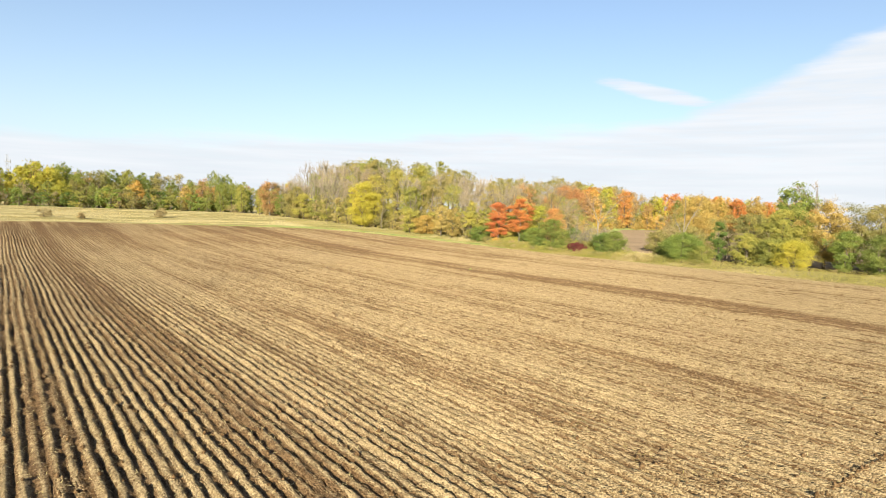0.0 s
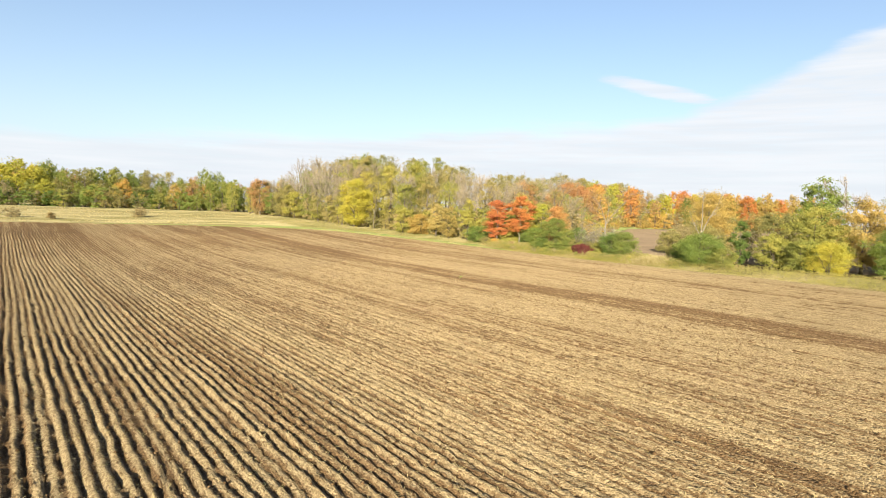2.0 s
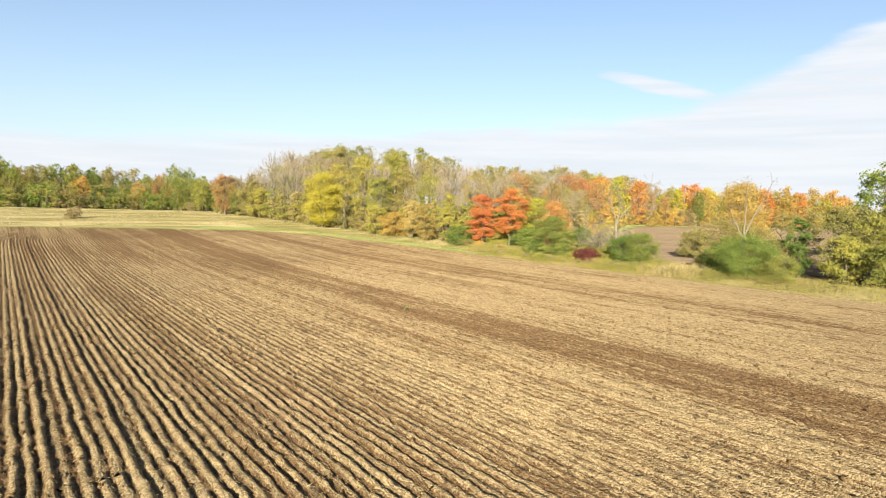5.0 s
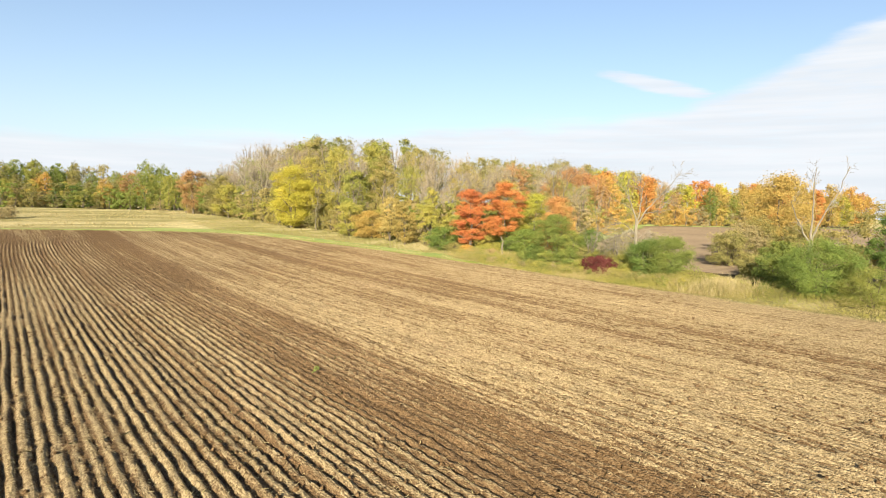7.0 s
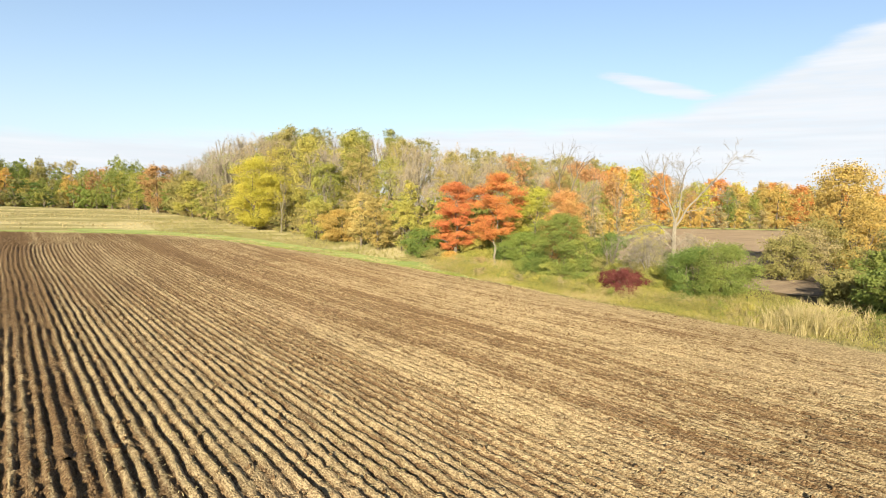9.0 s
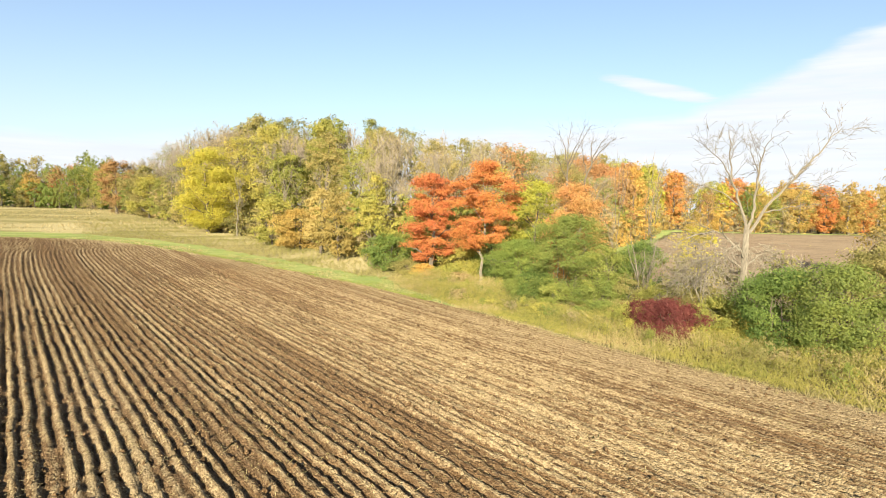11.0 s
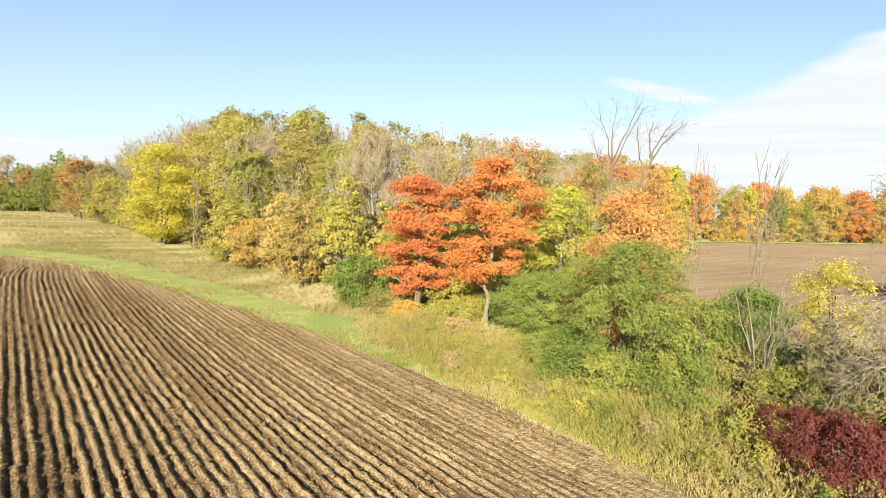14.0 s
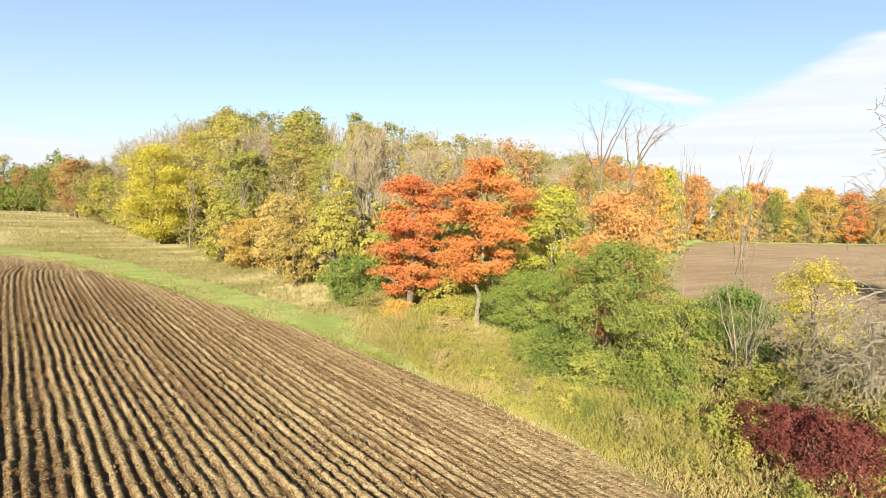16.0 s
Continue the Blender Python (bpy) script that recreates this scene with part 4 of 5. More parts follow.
# an arching tangle of grey branches hung on the dead tree's foot
tangle = thing("dry_brush", 91.4, 75.2, "arching tangle of grey dry branches below the dead tree", "shrub", HEDGE)
arcs = []
for k in range(290):
    a = rng.uniform(0, 6.28)
    reach = rng.uniform(0.5, 1.7)
    c0 = R * rng.uniform(-1.0, 3.6) + np.array([rng.normal(0, 0.5), rng.normal(0, 0.5), rng.uniform(2.6, 5.2)])
    e = c0 + np.array([math.cos(a) * reach, math.sin(a) * reach, -rng.uniform(0.2, 1.9)])
    arcs.append(tube(bent(rng, c0, e, 6, 0.10, 0.16), np.linspace(0.015, 0.006, 6), 4))
tagged(part("branch", mesh_from("branch", *joined(arcs), DRY, True), tangle), kind="stuff")
part("stem", mesh_from("stem", *joined([tube(bent(rng, (0, 0, -0.2), (0.3 * math.cos(k), 0.3 * math.sin(k), 4.4), 6, 0.05), np.linspace(0.07, 0.04, 6), 6) for k in range(3)]), SILVER, True), tangle)

# grey brush and brambles round the foot of the dead tree
for k, (x, y, top, r) in enumerate(((92.6, 77.6, 3.8, 1.5), (94.2, 75.0, 4.6, 2.1), (95.0, 71.4, 5.0, 2.2), (94.4, 78.0, 4.4, 1.6))):
    plant_bare("dry_brush", x, y, top, r, "tangle of grey dry brush below the dead tree", group=HEDGE, n_twig=900, length=0.6, width=0.012, limbs=22, bark=DRY, twig=TWIG, clear=0.0, girth=0.035, n_leaf=900, leaf_size=0.09, mixed=OLIVE)
for x, y, top, r, mat in ((91.0, 74.0, 2.6, 1.4, LIME), (92.0, 75.6, 3.0, 1.5, OLIVE), (90.0, 78.4, 1.8, 1.3, LIME), (91.6, 72.0, 3.0, 1.3, GREEN), (93.0, 80.8, 3.0, 1.6, OLIVE), (91.0, 88.2, 2.2, 1.5, OLIVE_GREEN), (87.8, 91.4, 1.0, 0.9, BROWN), (89.0, 93.6, 0.9, 0.9, OLIVE), (90.0, 84.2, 2.2, 1.5, OLIVE_GREEN), (90.8, 81.6, 2.6, 1.6, OLIVE_GREEN), (90.4, 86.6, 2.8, 1.6, GREEN), (91.8, 82.4, 4.8, 1.7, OLIVE_GREEN), (93.4, 82.4, 4.2, 1.9, OLIVE_GREEN)):
    plant_tree("bramble", x, y, top, r, mat, "leafy bramble in the hedgerow's foot", "shrub", clear=0.02, n_leaf=6825, size=0.059, stems=4, group=HEDGE)

# a bush of bare pale stems behind the crimson one
stem_bush = thing("bare_stem_bush", 92.9, 79.9, "bush of bare pale stems fanning upwards", "shrub", HEDGE)
for k in range(9):
    a = k * 0.7 + 0.3
    e = np.array([math.cos(a) * rng.uniform(0.5, 1.7), math.sin(a) * rng.uniform(0.5, 1.7), rng.uniform(3.6, 5.2)])
    part("stem", mesh_from("stem", *branch_tree(rng, [([np.array([0, 0, -0.1]), e * np.array([0.35, 0.35, 0.5]), e], 0.045, 0.012, 6)], 2, 0.007), SILVER, True), stem_bush)

# ---- the wood behind ----
PROTO = []
for k, (name, mat, lab, hh, rr, sparse) in enumerate([
        ("olive_tree", OLIVE, "olive autumn tree in the wood", 17, 4.0, 0), ("yellow_green_tree", LIME, "yellow-green tree in the wood", 17, 3.8, 0), ("thin_tree", BROWN, "tree in the wood with few tan leaves", 16, 3.6, 1),
        ("bare_tree", TWIG, "nearly bare grey-brown tree in the wood", 16, 3.6, 2), ("rust_tree", RUST, "rust-brown tree in the wood", 16, 3.8, 0), ("golden_tree", GOLD, "golden autumn tree among the woods", 14, 3.8, 0),
        ("green_tree", OLIVE_GREEN, "green tree still in full leaf", 15, 4.0, 0), ("orange_tree", ORANGE, "orange autumn tree among the woods", 13, 3.6, 0), ("yellow_tree", YELLOW, "yellow autumn tree among the woods", 13, 3.6, 0),
        ("undergrowth_shrub", LIME, "yellow-green shrub at the wood's edge", 5, 2.4, 0), ("undergrowth_shrub", BROWN, "tan-brown shrub at the wood's edge", 5, 2.4, 0), ("undergrowth_shrub", GOLD, "golden shrub at the wood's edge", 5, 2.4, 0),
        ("undergrowth_shrub", GREEN, "dark green shrub at the wood's edge", 4, 2.2, 0), ("undergrowth_shrub", OLIVE, "olive shrub at the wood's edge", 5, 2.4, 0)]):
    for v in range(6 if k < 9 else 2):
        level = v // 2 if k < 9 else 0        # 0: at the front, 1: within the wood, 2: far off
        ob = thing(name, 300 + 9 * k, 250 + 11 * v, lab, "shrub" if k > 8 else "tree", WOOD)
        if sparse:
            t_, bs_, tw, lv = twig_meshes(900 + k * 7 + v, hh, rr, 3.0, n_twig=(3600, 2400, 1000)[level], length=1.15, width=(0.015, 0.019, 0.035)[level], n_leaf=(2600, 1300, 900)[level] if sparse == 1 else 200, leaf_size=(0.10, 0.12, 0.18)[level], limbs=26, bark=PALE)
            part("trunk", merged([t_] + bs_, "trunk"), ob)
            tagged(part("twig", tw, ob, "fine bare twigs"), kind="stuff"), tagged(part("crown", lv, ob), kind="stuff")
        elif k > 8:
            ts_, bs_, c_ = tree_meshes(500 + k * 7 + v, hh, rr, hh * 0.02, mat, BARK, n_leaf=900, size=0.19, n_clump=45, limbs=5, stems=3)
            part("trunk", merged(ts_ + bs_, "trunk"), ob)
            tagged(part("crown", c_, ob), kind="stuff")
        else:
            ts_, bs_, c_ = tree_meshes(500 + k * 7 + v, hh, rr * (1.0, 0.9)[v % 2], hh * (0.05, 0.45, 0.05)[level], mat, BARK, n_leaf=(6200, 2700, 2600)[level], size=(0.16, 0.185, 0.28)[level], n_clump=(170, 90, 150)[level], limbs=6, flat=(0.65, 0.7, 0.9)[level])
            part("trunk", merged(ts_ + bs_, "trunk"), ob)
            tagged(part("crown", c_, ob), kind="stuff")
        PROTO.append((k, hh, ob, level))


def scatter(n_try, inside, gap, seed, pick, height, group, level=lambda x, y: 0):
    rng = np.random.default_rng(seed)
    got = []
    for _ in range(n_try):
        x, y = inside(rng)
        if x is None or any((x - a) ** 2 + (y - b) ** 2 < gap * gap for a, b in got):
            continue
        got.append((x, y))
        kinds = pick(rng, x, y)
        k = kinds[rng.integers(0, len(kinds))]
        opts = [p for p in PROTO if p[0] == k and p[3] == (level(x, y) if k < 9 else 0)]
        _, hh, ob, _ = opts[rng.integers(0, len(opts))]
        s = height(rng, x, y) / hh
        wide = s * rng.uniform(0.85, 1.2)
        c = copy_thing(ob, Matrix.LocRotScale((x, y, z_at(x, y) - 0.1), Euler((0, 0, rng.uniform(0, 6.28))), (wide, wide, s)))
        c["group"] = group
    return got


SOUTH = ([90, 96, 110, 150, 190, 250], [108, 104, 106, 124, 143, 141])
WEST = ([98, 130, 150, 165, 200, 236], [97, 97, 94, 91.5, 91, 88])


def depth_in(x, y):
    return min(y - np.interp(x, *SOUTH), x - np.interp(y, *WEST))


def in_wood(rng):
    x, y = rng.uniform(90, 245), rng.uniform(98, 236)
    d = depth_in(x, y)
    if d < 0 or d > 29 or y - x > 136:
        return None, None
    return x, y


def wood_pick(rng, x, y):
    if x > 165 and depth_in(x, y) < 10:
        return (5, 8, 7, 6, 4, 1, 6, 5, 4, 6)
    if 112 < x and depth_in(x, y) < 9:
        return (7, 4, 6, 2, 0, 5, 4, 6, 2)
    if y > 165 and x < 105:
        return (3, 3, 2, 2, 6, 0)
    if x < 108 and y < 165:
        return (3, 3, 2, 2, 0, 3, 2, 1)
    return (2, 2, 3, 2, 0, 0, 3, 2)


def wood_height(rng, x, y):
    """Canopy tops fitted to the camera's skyline: climbing northwards, sinking a little east."""
    top = np.interp(y, [100, 112, 124, 136, 150, 165, 185, 210, 236], [12.6, 14.6, 16.7, 18.6, 20.9, 22.8, 24.8, 26.0, 26.5]) - 0.04 * max(x - 165.0, 0.0)
    if x < 104:
        top = min(top, np.interp(x, [88, 94, 104], [18.6, 21.0, 23.0]), np.interp(y, [185, 210, 236], [23.0, 21.0, 18.6]))
    share = rng.uniform(0.74, 0.97) if depth_in(x, y) < 7 else rng.uniform(0.9, 0.99)
    return top * share * 1.07 - z_at(x, y)


scatter(7000, in_wood, 5.6, 4, wood_pick, wood_height, WOOD, lambda x, y: (2 if x > 150 else 0) if depth_in(x, y) < 8 else 1)


def wood_rim(rng):
    if rng.uniform() < 0.55:
        y = rng.uniform(108, 232)
        return np.interp(y, *WEST) + rng.uniform(-3.2, 1.5), y
    x = rng.uniform(96, 250)
    return x, np.interp(x, *SOUTH) + rng.uniform(-2.0, 2.0)


def rim_pick(rng, x, y):
    if x > 120:
        return (9, 10, 11, 11, 13)
    if y < 150:
        return (9, 11, 10, 10, 12, 13)
    return (10, 13, 13, 9, 10)


def inner_rim(rng):
    x, y = rng.uniform(93, 200), rng.uniform(104, 232)
    d = depth_in(x, y)
    return (x, y) if 3 < d < 13 else (None, None)


scatter(2200, inner_rim, 6.6, 15, lambda rng, x, y: (9, 10, 13, 13), lambda rng, x, y: rng.uniform(6.0, 9.5), WOOD)
for x, y, top, r, mat in ((88.4, 165.5, 12.0, 2.8, OLIVE), (88.0, 173.0, 11.0, 2.8, TAN), (87.6, 180.5, 13.0, 3.0, OLIVE), (87.2, 188.0, 11.5, 2.8, LIME), (86.8, 210.0, 13.5, 3.2, OLIVE), (86.2, 216.5, 12.0, 3.0, GREEN)):
    plant_tree("olive_tree", x, y, top, r, mat, "small bushy tree at the wood's edge", clear=0.03, n_leaf=2200, size=0.17, group=WOOD)
for x, y, top, n_few in ((92.0, 186.0, 20.5, 500), (94.0, 193.0, 22.0, 200), (91.0, 199.0, 20.5, 900), (93.5, 206.0, 21.0, 200), (90.0, 212.0, 19.0, 700), (93.0, 219.0, 19.5, 300), (89.0, 178.0, 18.5, 900)):
    plant_bare("feathery_tree", x, y, top, 3.2, "nearly bare grey-brown tree with feathery twigs", group=WOOD, n_twig=2400, length=1.2, width=0.02, limbs=24, bark=PALE, n_leaf=n_few, leaf_size=0.13, mixed=OLIVE_GREEN)
scatter(1500, wood_rim, 3.1, 14, rim_pick, lambda rng, x, y: rng.uniform(3.5, 7.5), WOOD)

# taller single crowns that stand over the rest
plant_tree("green_tree", 121.0, 162.2, 25.1, 3.3, LIME, "tall yellow-green tree standing over the wood", clear=0.3, n_leaf=8000, size=0.16, group=WOOD)
plant_tree("olive_tree", 101.7, 174.7, 24.2, 4.4, OLIVE, "tall olive tree on the crest of the wood", clear=0.2, n_leaf=5655, size=0.226, group=WOOD)
plant_tree("rust_tree", 83.8, 222.0, 16.8, 4.2, RUST, "rust-brown tree at the corner of the wood", clear=0.06, n_leaf=6032, size=0.226, group=WOOD)
plant_tree("olive_tree", 86.4, 203.0, 14.4, 4.6, OLIVE, "olive-green tree at the wood's edge", clear=0.04, n_leaf=6409, size=0.212, group=WOOD)
plant_tree("lime_tree", 86.2, 196.0, 12.0, 3.8, LIME, "yellow-green tree at the wood's edge", clear=0.04, n_leaf=4901, size=0.196, group=WOOD)

# ---- far trees north of the meadow and east of the far field ----
FAR = "far trees"


def far_spot(rng):
    x = rng.uniform(-70, 92)
    y = rng.uniform(286, 318) + 8 * math.sin(x * 0.05)
    if x > 62 and rng.uniform() < 0.5:
        y = rng.uniform(238, 300)
        x = rng.uniform(88 - (y - 225) * 0.25, 104)
    return x, y


scatter(1300, far_spot, 5.0, 8, lambda rng, x, y: ((6, 6, 0, 1, 6, 0, 5, 4, 6) if x > 25 else (0, 8, 5, 6, 8, 0, 6, 5)), lambda rng, x, y: rng.uniform(13.5, 19.0) if y > 300 else rng.uniform(9.0, 14.0), FAR, lambda x, y: 2)
scatter(500, lambda rng: (rng.uniform(-25, 90), rng.uniform(279, 287)), 3.6, 18, lambda rng, x, y: (13, 13, 9, 10, 12), lambda rng, x, y: rng.uniform(5.0, 9.0), FAR)
plant_tree("orange_tree", 75.3, 288.0, 13.7, 2.6, RED, "small orange-red tree in the far row", clear=0.05, n_leaf=2827, size=0.226, group=FAR)
plant_tree("yellow_tree", 21.5, 285.0, 14.2, 4.0, YELLOW, "bright yellow tree in the far row", clear=0.05, n_leaf=3393, size=0.241, group=FAR)


def east_spot(rng):
    x = rng.uniform(250, 345)
    return x, rng.uniform(138, 160) - (x - 250) * 0.08


scatter(500, east_spot, 6.2, 9, lambda rng, x, y: (5, 8, 7, 1, 6, 5, 7), lambda rng, x, y: rng.uniform(12.5, 17.5), FAR, lambda x, y: 2)


scatter(90, lambda rng: (rng.uniform(200, 330), rng.uniform(28, 62)), 8.0, 10, lambda rng, x, y: (0, 1, 4, 6, 5), lambda rng, x, y: rng.uniform(10, 15), FAR, lambda x, y: 2)
for _, _, ob, _ in PROTO:
    ob["group"] = FAR

# ---- a mast behind the far trees ----
mast = thing("lattice_mast", 7.0, 537.0, "grey steel lattice mast far behind the trees", "mast")
for sx, sy in ((-1, -1), (1, -1), (1, 1), (-1, 1)):
    part("leg", mesh_from("leg", *tube([(sx * 1.0, sy * 1.0, 0), (sx * 0.5, sy * 0.5, 33)], [0.16, 0.12], 4), STEEL), mast)
for z_ in range(2, 33, 3):
    part("brace", mesh_from("brace", *joined([tube([(-0.9, -0.9, z_), (0.9, -0.9, z_ + 2.5)], [0.08, 0.08], 4), tube([(0.9, 0.9, z_), (-0.9, 0.9, z_ + 2.5)], [0.08, 0.08], 4)]), STEEL), mast)
for z_ in (24, 29):
    part("antenna", mesh_from("antenna", *joined([tube([(-2.2, -0.7, z_), (2.2, -0.7, z_)], [0.15, 0.15], 5), tube([(1.8, -0.9, z_ - 1.2), (1.8, -0.9, z_ + 1.6)], [0.3, 0.3], 6)]), STEEL), mast)

# ---- grass and weeds ----
def sprays(rng, x, y, h, n_blade, width, spread):
    """Tufts of bent blades, two faces each."""
    n = len(x)
    x, y, h = (np.repeat(v, n_blade) for v in (x, y, h))
    m = len(x)
    h = h * rng.uniform(0.55, 1.15, m)
    a = rng.uniform(0, 6.28, m)
    dx, dy = np.cos(a), np.sin(a)
    bx, by = x + dx * rng.uniform(0, 0.10, m), y + dy * rng.uniform(0, 0.10, m)
    z = land(bx, by) - 0.03
    lean = spread * h * rng.uniform(0.2, 1.0, m)
    sx, sy = -dy * width, dx * width
    b = np.stack([bx, by, z], 1)
    mid = np.stack([bx + dx * lean * 0.35, by + dy * lean * 0.35, z + h * 0.6], 1)
    tip = np.stack([bx + dx * lean, by + dy * lean, z + h], 1)
    s = np.stack([sx, sy, np.zeros(m)], 1)
    vs = np.stack([b - s * 0.6, b + s * 0.6, mid - s, mid + s, tip - s * 0.25, tip + s * 0.25], 1).reshape(-1, 3)
    i = np.arange(m)[:, None] * 6
    return vs, np.concatenate([i + np.array([[0, 1, 3, 2]]), i + np.array([[2, 3, 5, 4]])])


def plumes(rng, x, y, h, n_leaf, size):
    """Leafy weed stems: small leaves and flower sprays up a leaning stalk."""
    n = len(x)
    lean = rng.normal(0, 0.16, (n, 2)) * h[:, None]
    z0 = land(x, y)
    u = rng.uniform(0.05, 1.0, (n, n_leaf)) ** 0.8
    spread_ = (0.16 * (1.1 - u * 0.6)) * rng.uniform(0.3, 1.0, (n, n_leaf))
    a = rng.uniform(0, 6.28, (n, n_leaf))
    px = x[:, None] + lean[:, :1] * u + np.cos(a) * spread_
    py = y[:, None] + lean[:, 1:] * u + np.sin(a) * spread_
    pz = z0[:, None] + h[:, None] * u
    pts = np.stack([px, py, pz], -1).reshape(-1, 3)
    out_ = np.stack([np.cos(a), np.sin(a), 0.5 + 0 * a], -1).reshape(-1, 3)
    d = np.stack([np.cos(a) * 0.5, np.sin(a) * 0.5, 1.0 + 0 * a], -1).reshape(-1, 3) + rng.normal(0, 0.35, (n * n_leaf, 3))
    d /= np.linalg.norm(d, axis=1)[:, None]
    s = (size * rng.uniform(0.6, 1.5, n * n_leaf))[:, None]
    side = np.cross(d, out_ + rng.normal(0, 0.5, pts.shape))
    side /= np.linalg.norm(side, axis=1)[:, None]
    vs = np.stack([pts - side * s * 0.28, pts + side * s * 0.28, pts + d * s * 1.6], 1).reshape(-1, 3)
    return vs, np.arange(len(vs)).reshape(-1, 3)


rng = np.random.default_rng(5)
n = 21000
wy = rng.uniform(18, 102, n)
wy = np.where(rng.uniform(0, 1, n) < 0.55, rng.uniform(62, 100, n), wy)
wx = edge_x(wy) + rng.uniform(0.1, 6.0, n)
ok = wx > edge_x(wy) + STRIP_W(wy) * rng.uniform(0.55, 1.1, n)
wx, wy = wx[ok], wy[ok]
tall = (0.22 + 0.68 * step(0.0, 2.6, wx - edge_x(wy))) * (0.35 + 0.8 * vnoise(wx * 0.5, wy * 0.35, 51) + 0.5 * vnoise(wx * 1.9, wy * 1.9, 58))
weeds = tagged(new("tall_weeds", mesh_from("tall_weeds", *plumes(rng, wx, wy, tall, 10, 0.06), WEED)), "tall yellow-green weeds and goldenrod along the field edge", "weeds", kind="stuff")
for k in range(60):
    y = 58.0 + 40.0 * (k + rng.uniform(0, 1)) / 60
    x = float(edge_x(y)) + rng.uniform(1.0, 4.2) + (2.0 if y > 92 else 0.0)
    tint = (LIME, LIME, OLIVE, OLIVE_GREEN, LIME, BROWN)[int(rng.integers(0, 6))]
    plant_tree("weed_clump", x, y, z_at(x, y) + rng.uniform(0.7, 1.25), rng.uniform(0.4, 0.8), tint, "bushy clump of autumn weeds at the field edge", "weeds", clear=0.0, n_leaf=520, size=0.05, n_clump=16, clump=0.24, flat=1.1, limbs=3, stems=4, girth=0.012, group="weed clumps")
n = 2600
wy = rng.uniform(56, 99, n)
wx = edge_x(wy) + rng.uniform(0.7, 5.0, n)
ok = vnoise(wx * 0.55, wy * 0.45, 61) > 0.56
wx, wy = wx[ok], wy[ok]
tagged(new("brown_weeds", mesh_from("brown_weeds", *plumes(rng, wx, wy, 0.5 + 0.8 * vnoise(wx * 1.3, wy * 1.3, 62), 14, 0.06), OLIVE)), "taller olive-brown seeding weeds in patches along the field edge", "weeds", kind="stuff")
n = 900
wx, wy = 88.8 + rng.normal(0, 1.0, n), 61.8 + rng.normal(0, 1.1, n)
tagged(new("dry_grass_clump", mesh_from("dry_grass_clump", *sprays(rng, wx, wy, rng.uniform(0.5, 1.5, n), 6, 0.016, 1.0), STRAW)), "tall pale dry grass clump in the hedgerow gap", "grass", kind="stuff")
n = 5200
wy = rng.uniform(98, 205, n)
wx = edge_x(np.minimum(wy, 150)) + STRIP_W(wy) + 16.0 * rng.uniform(-0.02, 1.0, n) ** 1.0
ok = (wx < np.interp(wy, [98, 130, 150, 200], [97, 97, 94, 93])) & (wx > 70 + 12 * vnoise(wx * 0.12, wy * 0.2, 56) + rng.normal(0, 3.5, n) + 0.3 * np.maximum(wy - 165, 0))
wx, wy = wx[ok], wy[ok]
rough_weeds = tagged(new("rough_grass", mesh_from("rough_grass", *plumes(rng, wx, wy, 0.10 + 0.42 * vnoise(wx * 0.3, wy * 0.3, 52), 14, 0.06), ROUGH)), "rough olive grass between the mown strip and the wood", "grass", kind="stuff")
n = 3600
wy = rng.uniform(96, 190, n)
wx = edge_x(np.minimum(wy, 150)) + STRIP_W(wy) * rng.uniform(0.85, 1.05, n) + 10.0 * rng.uniform(0, 1, n) ** 1.4
ok = wx < np.interp(wy, [98, 130, 150, 200], [96, 95, 92, 92])
tagged(new("dry_grass", mesh_from("dry_grass", *sprays(rng, wx[ok], wy[ok], 0.12 + 0.34 * vnoise(wx * 0.5, wy * 0.3, 59)[ok], 3, 0.016, 1.1), ROUGH)), "dry tan grass beside the mown strip", "grass", kind="stuff")
n = 3600
wy = rng.uniform(20, 148, n)
wx = edge_x(wy) + rng.normal(0.35, 0.45, n) + 1.8 * rng.uniform(0, 1, n) * step(82, 92, wy)
tagged(new("edge_grass", mesh_from("edge_grass", *sprays(rng, wx, wy, 0.06 + 0.3 * vnoise(wx * 0.7, wy * 0.5, 57), 4, 0.014, 1.3), MEADOW)), "dry tan grass fringing the ploughed field", "grass", kind="stuff")
n = 11000
wx, wy = rng.uniform(-20, 90, n), rng.uniform(160, 270, n)
ok = (wy > edge_n(wx) + 4) & (vnoise(wx * 0.05, wy * 0.12, 53) + 0.35 * rng.uniform(-1, 1, n) > 0.35)
wx, wy = wx[ok], wy[ok]
meadow = tagged(new("meadow_grass", mesh_from("meadow_grass", *sprays(rng, wx, wy, 0.10 + 0.3 * vnoise(wx * 0.1, wy * 0.2, 54), 2, 0.06, 0.9), MEADOW)), "dry straw-coloured meadow grass in drifts", "grass", kind="stuff")
n = 9000
wy = rng.uniform(93, 160, n)
wx = edge_x(wy) + rng.uniform(-0.1, 1.0, n) * (STRIP_W(wy) + 0.2)
short = tagged(new("short_grass", mesh_from("short_grass", *sprays(rng, wx, wy, 0.08 + 0.14 * vnoise(wx * 0.8, wy * 0.8, 55), 2, 0.02, 0.9), SHORT)), "short green grass of the headland", "grass", kind="stuff")
for x, y, top, r in ((37.6, 186.0, 5.0, 1.7), (9.5, 176.0, 4.6, 2.0), (17.0, 172.0, 3.9, 0.9), (39.0, 190.0, 5.6, 1.4), (83.0, 262.0, 7.6, 3.2)):
    plant_tree("meadow_shrub", x, y, top, r, BROWN, "low tan-brown shrub standing in the meadow", "shrub", clear=0.02, n_leaf=1300, size=0.128, stems=4, group="meadow shrubs")

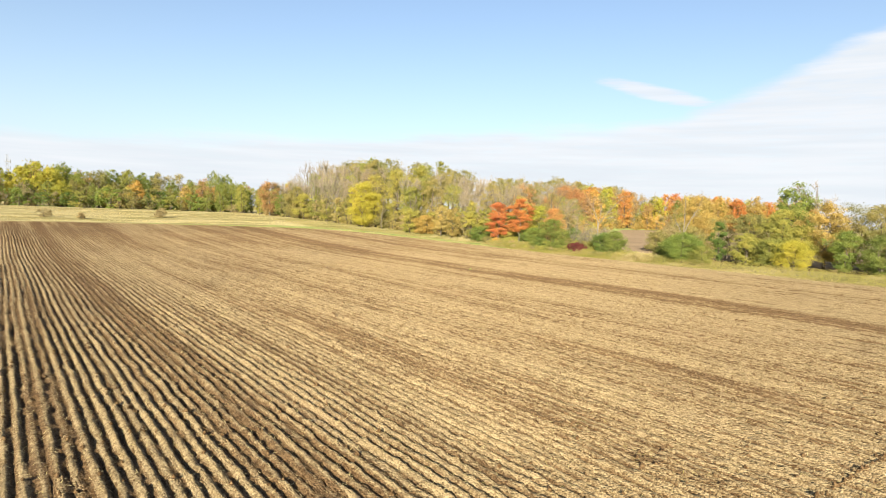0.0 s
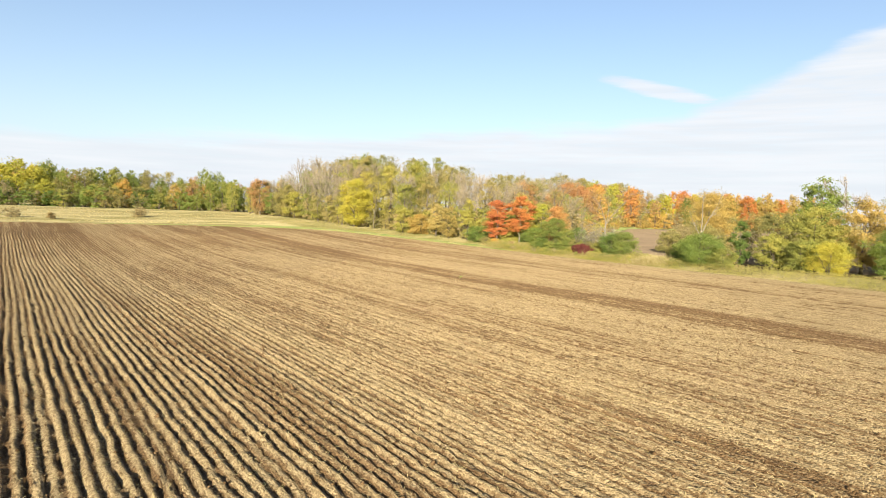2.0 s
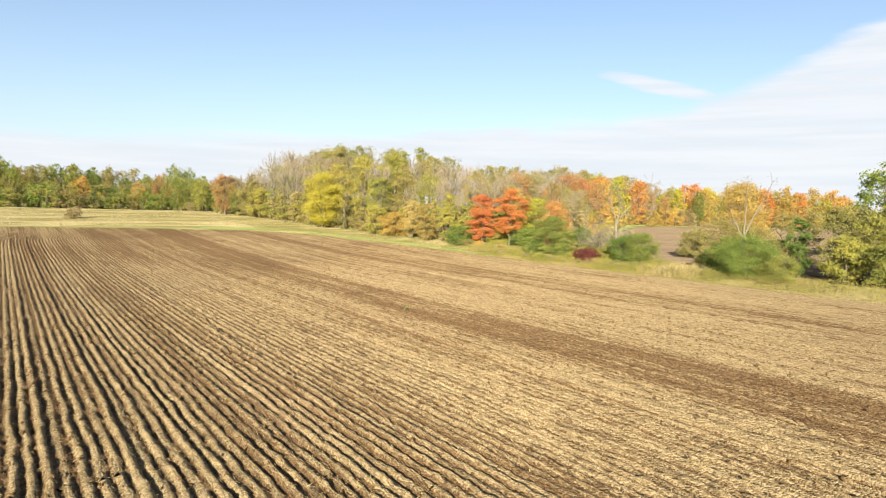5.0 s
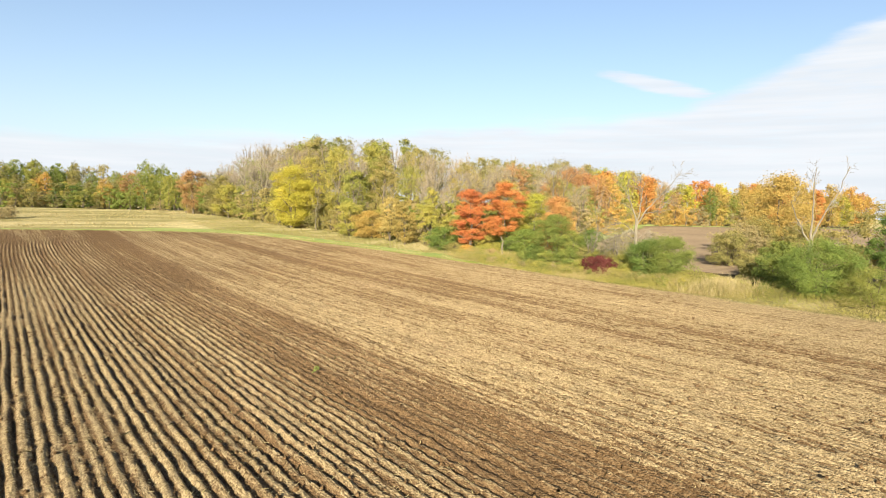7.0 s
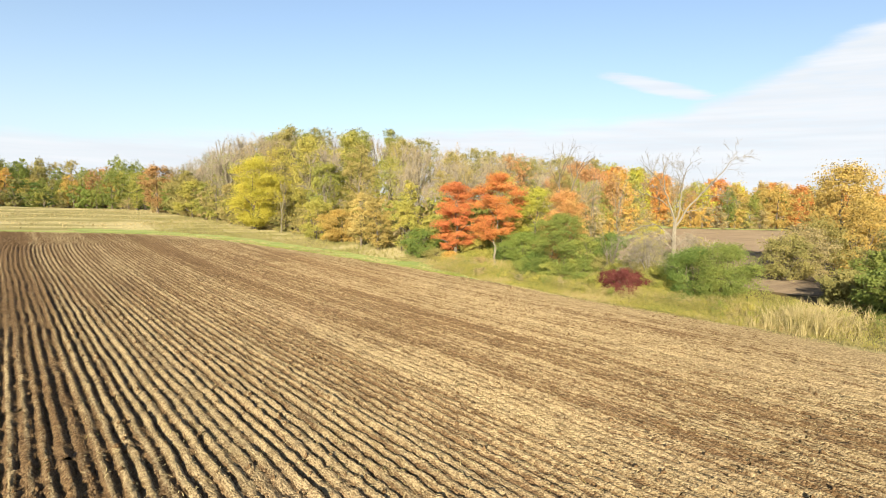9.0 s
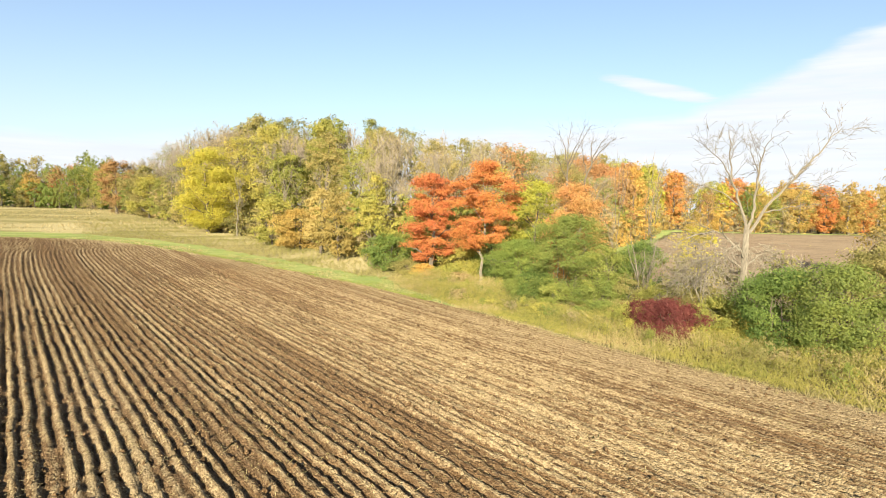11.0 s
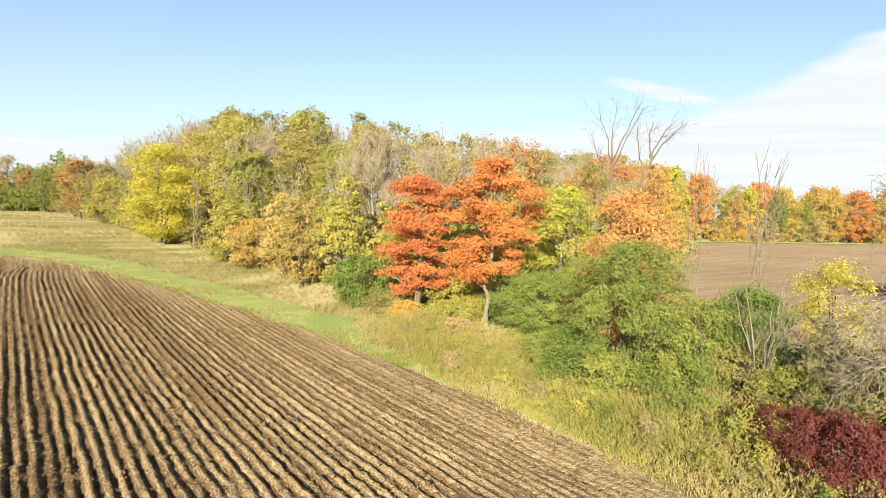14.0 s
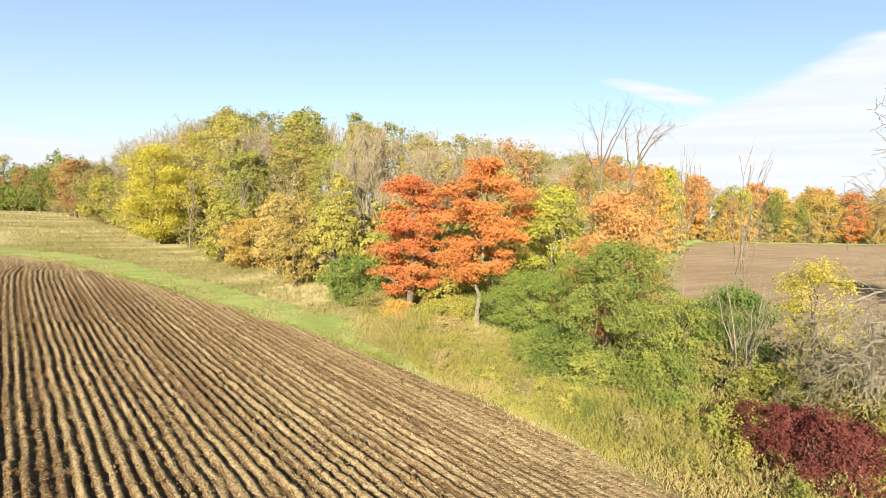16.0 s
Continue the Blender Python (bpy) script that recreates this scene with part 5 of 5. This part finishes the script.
plant_tree("field_weed", 47.6, 57.3, z_at(47.6, 57.3) + 0.28, 0.16, GREEN, "small green weed growing between the furrows", "weeds", clear=0.0, n_leaf=90, size=0.05, n_clump=8, clump=0.08, flat=1.0, limbs=3, stems=3, girth=0.008)

# loose clods on the furrows
n = 17000
cx = rng.uniform(0, 86, n)
cy = np.clip(cx + rng.uniform(-22, 36, n), 6, 118)
ok = (cx < edge_x(cy) - 0.5)
cx, cy = cx[ok], cy[ok]
n = len(cx)
size = 0.026 + 0.085 * rng.uniform(0, 1, n) ** 3.0
corner = np.array([[1, 0, 0], [0, 1, 0], [-1, 0, 0], [0, -1, 0], [0, 0, 1], [0, 0, -1]], float)
vs = corner[None] * rng.uniform(0.6, 1.2, (n, 6, 1)) * size[:, None, None] + rng.normal(0, 0.15, (n, 6, 3)) * size[:, None, None]
vs[..., 0] += cx[:, None]
vs[..., 1] += cy[:, None]
vs[..., 2] += (land(cx, cy) + 0.03 + furrow_height(cx, cy))[:, None]
side_ = np.array([[0, 1, 4], [1, 2, 4], [2, 3, 4], [3, 0, 4], [1, 0, 5], [2, 1, 5], [3, 2, 5], [0, 3, 5]])
clods = tagged(new("soil_clods", mesh_from("soil_clods", vs.reshape(-1, 3), (np.arange(n)[:, None, None] * 6 + side_[None]).reshape(-1, 3), SOIL)), "loose clods of tan soil on the furrows", "soil", kind="stuff")

# chopped straw lying on the ridges
n = 110000
cx = rng.uniform(0, 86, n)
cy = np.clip(cx + rng.uniform(-22, 36, n), 4, 118)
up, crest = furrow_height(cx, cy, True)
ok = (cx < edge_x(cy) - 0.1) & (rng.uniform(0, 1, n) < 0.15 + 0.85 * crest * vnoise(cx * 0.45, cy * 0.05, 71)) & (np.abs(cx - 49.2) > 1.9)
cx, cy, up = cx[ok], cy[ok], up[ok]
n = len(cx)
a = rng.uniform(0, 6.283, n)
d = np.stack([np.cos(a), np.sin(a), rng.normal(0.05, 0.22, n)], 1) * (0.5 * rng.uniform(0.06, 0.17, n))[:, None]
side_ = np.stack([-np.sin(a), np.cos(a), 0 * a], 1) * rng.uniform(0.006, 0.012, n)[:, None]
mid = np.stack([cx, cy, land(cx, cy) + 0.045 + up], 1)
vs = np.stack([mid - d - side_, mid + d - side_ * 0.6, mid + d + side_ * 0.6, mid - d + side_], 1).reshape(-1, 3)
straw = tagged(new("chopped_straw", mesh_from("chopped_straw", vs, np.arange(len(vs)).reshape(-1, 4), STRAW)), "pale chopped straw strewn over the furrows", "straw", kind="stuff")
